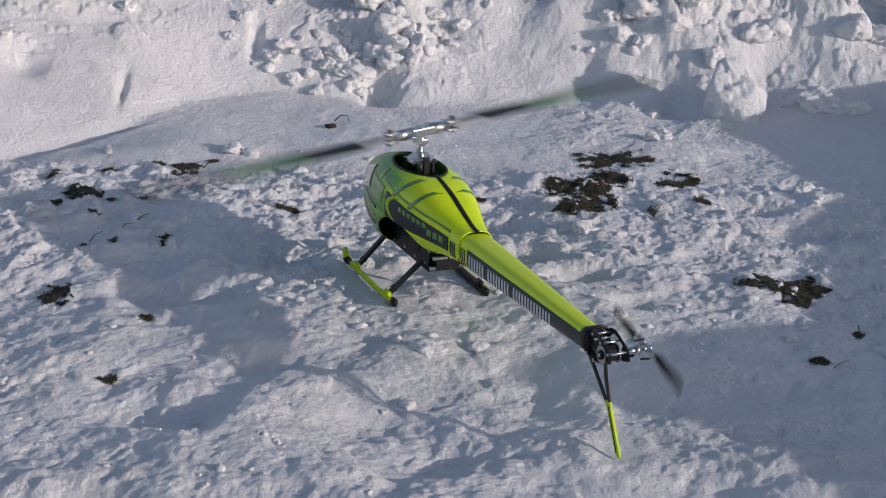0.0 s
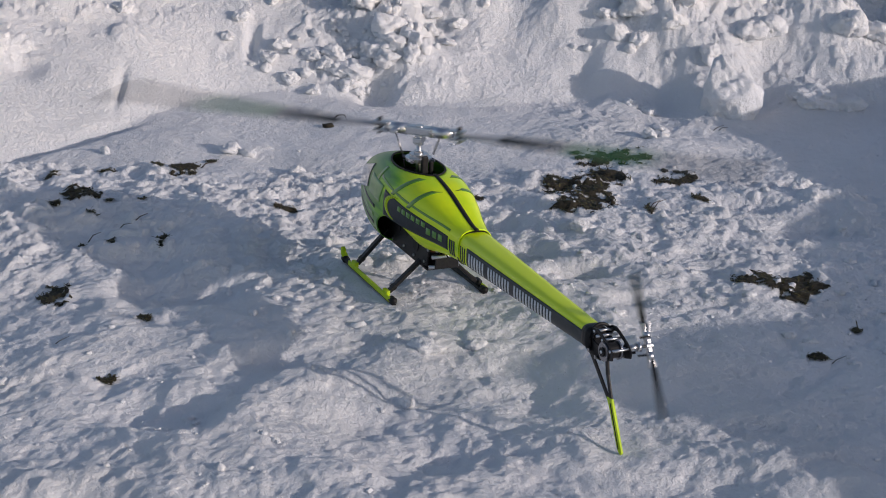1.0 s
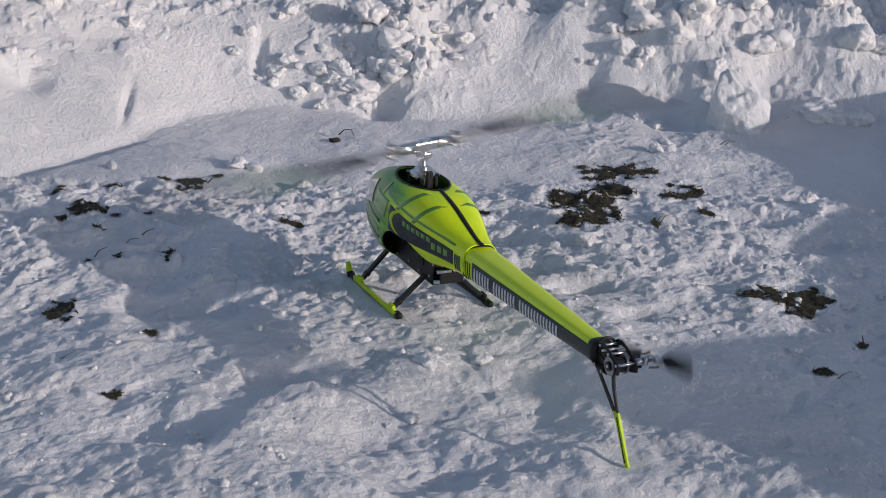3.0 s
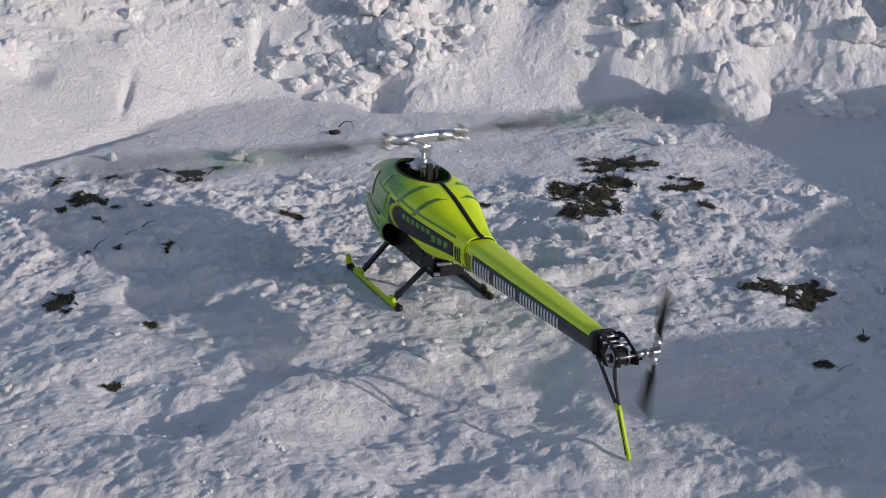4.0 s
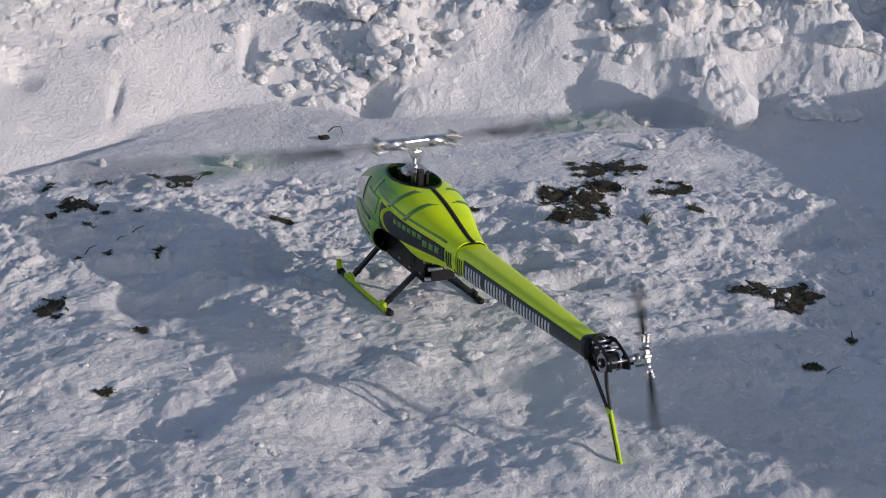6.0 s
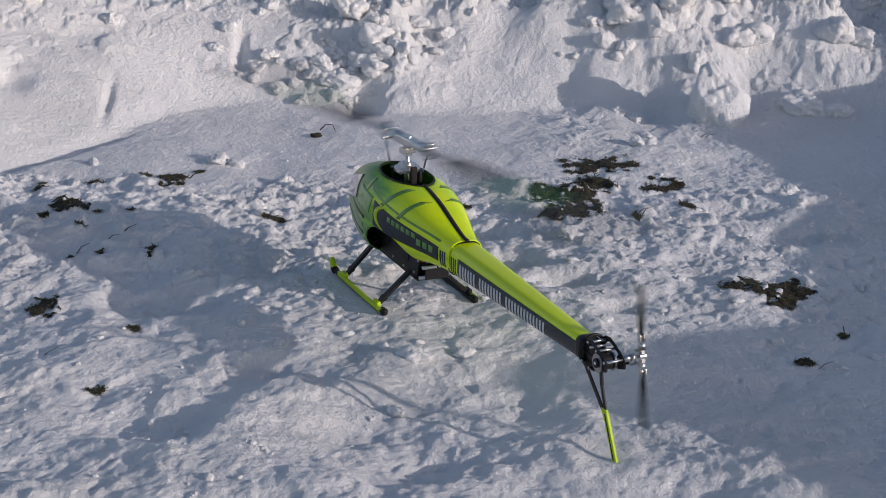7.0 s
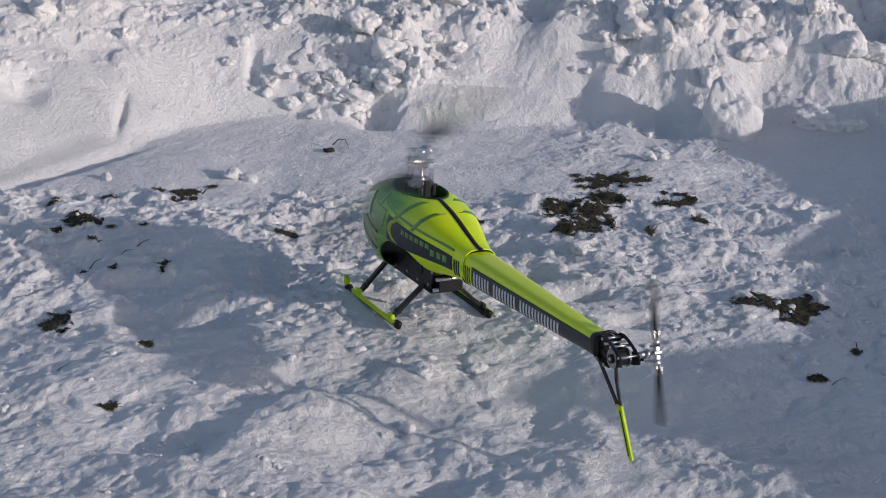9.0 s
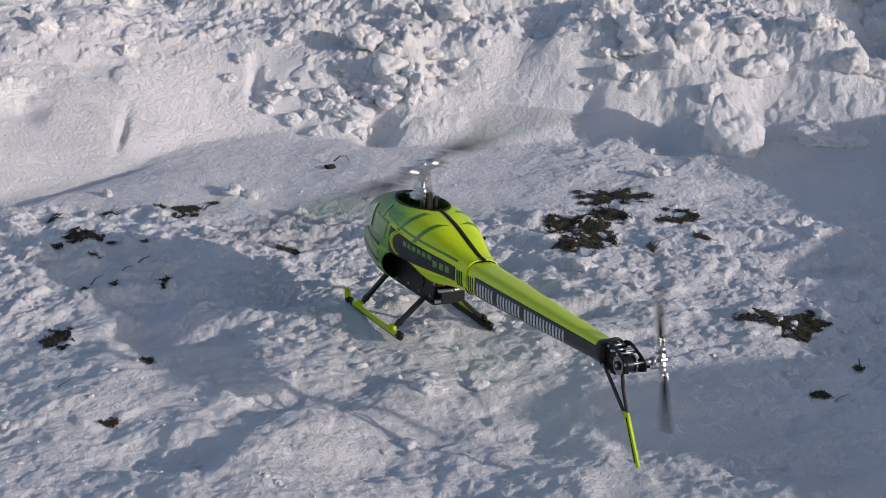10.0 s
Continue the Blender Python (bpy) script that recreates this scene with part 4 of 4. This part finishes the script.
pebble(-0.345, 5.470, 0.019, 0.014, 0.007, 3)
twig([(-0.335, 5.500, 0.012), (-0.318, 5.500, 0.026), (-0.298, 5.492, 0.026), (-0.288, 5.480, 0.010)], 0.0022, "thin bent brown twig sticking out of the snow")
for a, b, h, r in [(0.8, 5.53, 0.022, 0.0014), (0.815, 5.53, 0.016, 0.0012), (-0.869, 4.437, 0.05, 0.0016), (-0.801, 4.488, 0.045, 0.0014), (-0.769, 4.538, 0.03, 0.0018), (-0.668, 5.037, 0.03, 0.0022), (0.53, 4.7, 0.06, 0.0016), (0.545, 4.72, 0.05, 0.0014), (0.85, 4.15, 0.06, 0.0015), (0.83, 3.75, 0.02, 0.0012), (-0.82, 3.772, 0.02, 0.0012)]:
    twig([(a, b, -0.004), (a + 0.014, b + 0.006, 0.3 * h), (a + 0.034, b + 0.010, 0.45 * h)], r, "thin dry stalk sticking out of the snow")


# ---- snow blocks and crumbs ----
def snow_block(x, y, wide, tall, seed, deep=None, sink=0.3, lean=0.0, rough=1.0):
    rnd = random.Random(seed)
    off = Vector((rnd.uniform(-50, 50), rnd.uniform(-50, 50), rnd.uniform(-50, 50)))
    deep = wide * rnd.uniform(0.8, 1.2) if deep is None else deep
    bm = bmesh.new()
    bmesh.ops.create_icosphere(bm, subdivisions=5 if wide > 0.06 else 4 if wide > 0.022 else 3, radius=1.0)
    cuts = []
    for _ in range(15):
        a = Vector((rnd.gauss(0, 1), rnd.gauss(0, 1), rnd.gauss(0, 1))).normalized()
        cuts.append((a, rnd.uniform(0.70, 1.0)))
    for v in bm.verts:
        n = v.co.normalized()
        k = min([1.15] + [d / n.dot(a) for a, d in cuts if n.dot(a) > 0.05])
        bump = 0.26 * noise.noise(n * 1.6 + off) + 0.17 * noise.noise(n * 3.6 + off) + 0.09 * noise.noise(n * 8.0 + off) + 0.05 * noise.noise(n * 17.0 + off)
        p = n * (k + bump * rough)
        v.co = Vector((p.x * wide * (1 - lean * p.z), p.y * deep, p.z * tall))
    ob = part("snow_block", bm, SNOW_BLOCK, None, smooth=True)
    ob.matrix_basis = pose(x, y, height(x, y) + tall * (1 - 2 * sink), rnd.uniform(-14, 14), rnd.uniform(-14, 14), rnd.uniform(-60, 60))
    return tagged(ob, "lump of packed white snow on the ploughed bank" if wide > 0.025 else "small crumb of packed white snow", "snow block", "snow blocks of the bank")


BLOCKS = [(-0.115, 5.905, 0.030, 0.046), (-0.098, 5.935, 0.026, 0.050), (-0.173, 5.946, 0.045, 0.045), (-0.188, 5.902, 0.042, 0.038), (-0.278, 5.901, 0.050, 0.046), (-0.237, 5.957, 0.045, 0.038), (-0.331, 5.888, 0.044, 0.034), (-0.310, 5.850, 0.038, 0.032), (-0.352, 5.932, 0.038, 0.032), (-0.194, 5.985, 0.038, 0.034), (-0.121, 5.962, 0.028, 0.036), (-0.067, 5.938, 0.022, 0.040), (-0.274, 5.840, 0.028, 0.028), (-0.384, 5.898, 0.030, 0.028), (-0.423, 5.932, 0.034, 0.028), (0.548, 6.036, 0.034, 0.050), (0.616, 6.011, 0.026, 0.038), (0.505, 6.119, 0.034, 0.026)]
BLOCKS += [(1.150, 5.790, 0.085, 0.052), (1.245, 5.765, 0.055, 0.040), (-0.564, 5.924, 0.032, 0.024), (-0.488, 5.867, 0.028, 0.024), (-0.413, 5.815, 0.024, 0.020), (-0.533, 5.970, 0.032, 0.024), (-0.668, 6.058, 0.030, 0.024), (-0.696, 5.982, 0.024, 0.020), (0.625, 5.749, 0.028, 0.022), (0.638, 5.525, 0.030, 0.020), (0.577, 5.776, 0.025, 0.024)]
for k, (x, y, w, t) in enumerate(BLOCKS):
    snow_block(x, y, w, 0.8 * t, 500 + k, sink=0.47)
snow_block(0.872, 5.720, 0.095, 0.115, 601, deep=0.085, sink=0.34, lean=0.28, rough=0.6)
rnd = random.Random(78)
for k in range(90):
    x, y = (rnd.gauss(-0.24, 0.13), rnd.uniform(5.82, 6.18)) if k < 75 else (rnd.uniform(0.40, 0.66), rnd.uniform(5.98, 6.25))
    w = rnd.uniform(0.009, 0.020)
    snow_block(x, y, w, w * rnd.uniform(0.7, 1.2), 900 + k, sink=0.34)
rnd = random.Random(77)
for k in range(120):
    x = rnd.uniform(-1.6, 1.7)
    y = float(np.interp(x, FOOT_X, FOOT_Y)) + (rnd.uniform(0.25, 1.5) if x > -0.6 else rnd.uniform(0.6, 2.0))
    w = rnd.choice((0.018, 0.024, 0.03, 0.04, 0.055))
    snow_block(x, y, w, w * rnd.uniform(0.6, 0.95), 700 + k, sink=0.42)


LUMPS = [(-0.024, 3.748, 0.036, 0.020), (0.080, 3.782, 0.022, 0.014), (-0.598, 5.174, 0.030, 0.022), (-0.549, 5.157, 0.022, 0.018), (-0.948, 5.153, 0.014, 0.014), (0.600, 5.398, 0.024, 0.020), (0.644, 5.427, 0.020, 0.016), (-0.403, 5.030, 0.026, 0.018), (-0.311, 4.925, 0.016, 0.013), (0.350, 4.519, 0.030, 0.018), (0.972, 4.955, 0.030, 0.018), (-0.060, 3.508, 0.016, 0.012)]
for k, (x, y, w, t) in enumerate(LUMPS):
    tagged(snow_block(x, y, w, t, 1300 + k, sink=0.36), "loose lump of white snow lying on trampled snow", "snow lump", "loose snow lumps")


def build_crumbs():
    """Loose crumbs of snow, too many to count."""
    rnd = random.Random(12)
    base = bmesh.new()
    bmesh.ops.create_icosphere(base, subdivisions=2, radius=1.0)
    shape = np.array([v.co[:] for v in base.verts])
    tris = np.array([[v.index for v in f.verts] for f in base.faces])
    base.free()
    cos, faces, n = [], [], 0
    for k in range(1700):
        x, y = rnd.uniform(-1.4, 1.5), 2.9 + 2.9 * rnd.random() ** 1.2
        if y > float(np.interp(x, FOOT_X, FOOT_Y)) + 0.1 or fbm(np.array(x), np.array(y), 0.5, 2, 81) < rnd.uniform(-0.7, 0.5):
            continue
        if (y > 4.95 and rnd.random() < 0.93) or (y < 3.9 and rnd.random() < 0.6):
            continue
        r = 0.003 + 0.012 * rnd.random() ** 3.5
        a, b = rnd.uniform(-50, 50), rnd.uniform(0.75, 1.25)
        w = 1 + np.array([0.7 * noise.noise(Vector(s) * 1.3 + Vector((a, k, 0))) + 0.45 * noise.noise(Vector(s) * 3.1 + Vector((k, a, 0))) for s in shape])[:, None]
        cos.append(shape * w * np.array([r * b, r, r * 0.75]) + np.array([x, y, height(x, y) - 0.05 * r]))
        faces.append(tris + n)
        n += len(shape)
    me = bpy.data.meshes.new("snow_crumbs")
    me.from_pydata(np.concatenate(cos).tolist(), [], np.concatenate(faces).tolist())
    for q in me.polygons:
        q.use_smooth = True
    me.materials.append(SNOW_BLOCK)
    tagged(new("snow_crumbs", me), "loose crumbs of white snow strewn over the ground", "snow", kind="stuff")


build_crumbs()


# ---- what moves ----
# helicopter: seconds, x, y, z, heading, pitch, roll
HELI_WAY = [(0.0, -0.059, 4.176, 0.000, 113.40, 0.00, 0.00), (0.5, -0.060, 4.184, -0.003, 113.58, 0.01, 0.30), (1.0, -0.059, 4.181, -0.003, 113.80, -0.03, 0.40), (1.5, -0.059, 4.180, -0.003, 113.90, 0.05, 0.10),
            (2.0, -0.059, 4.183, -0.004, 113.95, 0.01, 0.19), (2.5, -0.060, 4.189, -0.005, 114.08, -0.00, 0.25), (4.0, -0.060, 4.188, -0.005, 114.25, 0.05, 0.10), (4.5, -0.061, 4.195, -0.007, 114.42, 0.01, 0.42),
            (5.0, -0.061, 4.199, -0.008, 114.41, -0.18, 0.52), (5.5, -0.060, 4.193, -0.007, 114.36, -0.11, 0.39), (6.0, -0.059, 4.187, -0.006, 114.31, -0.06, 0.34), (7.5, -0.053, 4.168, -0.002, 114.40, -0.50, 0.00),
            (8.0, -0.052, 4.166, -0.003, 114.28, -0.50, -0.10), (8.5, -0.051, 4.158, -0.001, 113.92, 1.34, 0.90), (9.0, -0.051, 4.173, -0.004, 114.42, 2.02, 0.96), (9.5, -0.052, 4.193, -0.006, 115.32, 2.75, 0.80), (10.0, -0.053, 4.196, -0.002, 115.14, 2.35, 1.60)]
# main rotor: seconds and the angle over the ground that it has turned to, clockwise
SPIN_T = [0, 0.1, 0.2, 0.3, 0.4, 0.5, 0.6, 0.7, 0.8, 0.9, 1.0, 1.1, 1.2, 1.3, 1.4, 1.5, 1.6, 1.7, 1.8, 1.9, 2.0, 2.1, 2.2, 2.3, 2.4, 2.5, 4.0, 4.5, 5.0, 5.5, 6.0, 7.5, 8.0, 8.5, 9.0, 9.5, 10.0]
SPIN_A = [44, -93, -230, -370, -524, -694, -869, -1050, -1238, -1432, -1640, -1862, -2084, -2304, -2546, -2799, -3040, -3133, -3396, -3503, -3598, -3722, -3840, -3966, -4103, -4268, -8071, -9314, -10568, -11742, -12932, -16842, -18088, -19228, -20440, -21666, -22974]
# tail rotor: seconds and the turn of its blades
TAIL_T = [0.0, 0.5, 1.0, 1.5, 2.0, 2.5, 4.0, 4.5, 5.0, 5.5, 6.0, 7.5, 8.0, 8.5, 9.0, 9.5, 10.0]
TAIL_A = [-12, 95, 120, 115, 90, 70, 75, 60, 130, 135, 110, 90, 90, 90, 100, 90, 100]


def motions():
    walk(heli, [(t, pose(x, y, z, roll, pitch, yaw)) for t, x, y, z, yaw, pitch, roll in HELI_WAY])
    heads = [r[4] for r in HELI_WAY]
    times = [k / 30 for k in range(301)]
    rows = []
    for t in times:
        a = float(np.interp(t, SPIN_T, SPIN_A)) - float(np.interp(t, [r[0] for r in HELI_WAY], heads))
        rows.append((t, pose(0, 0, 0.360, 0, 0, a)))
    walk(rotor, rows)
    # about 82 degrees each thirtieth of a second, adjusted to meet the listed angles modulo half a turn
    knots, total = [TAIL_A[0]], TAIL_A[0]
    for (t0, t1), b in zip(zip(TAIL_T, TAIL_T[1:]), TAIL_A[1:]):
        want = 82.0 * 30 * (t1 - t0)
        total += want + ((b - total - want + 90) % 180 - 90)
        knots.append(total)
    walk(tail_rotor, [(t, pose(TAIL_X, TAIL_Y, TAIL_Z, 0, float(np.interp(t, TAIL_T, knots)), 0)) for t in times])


motions()
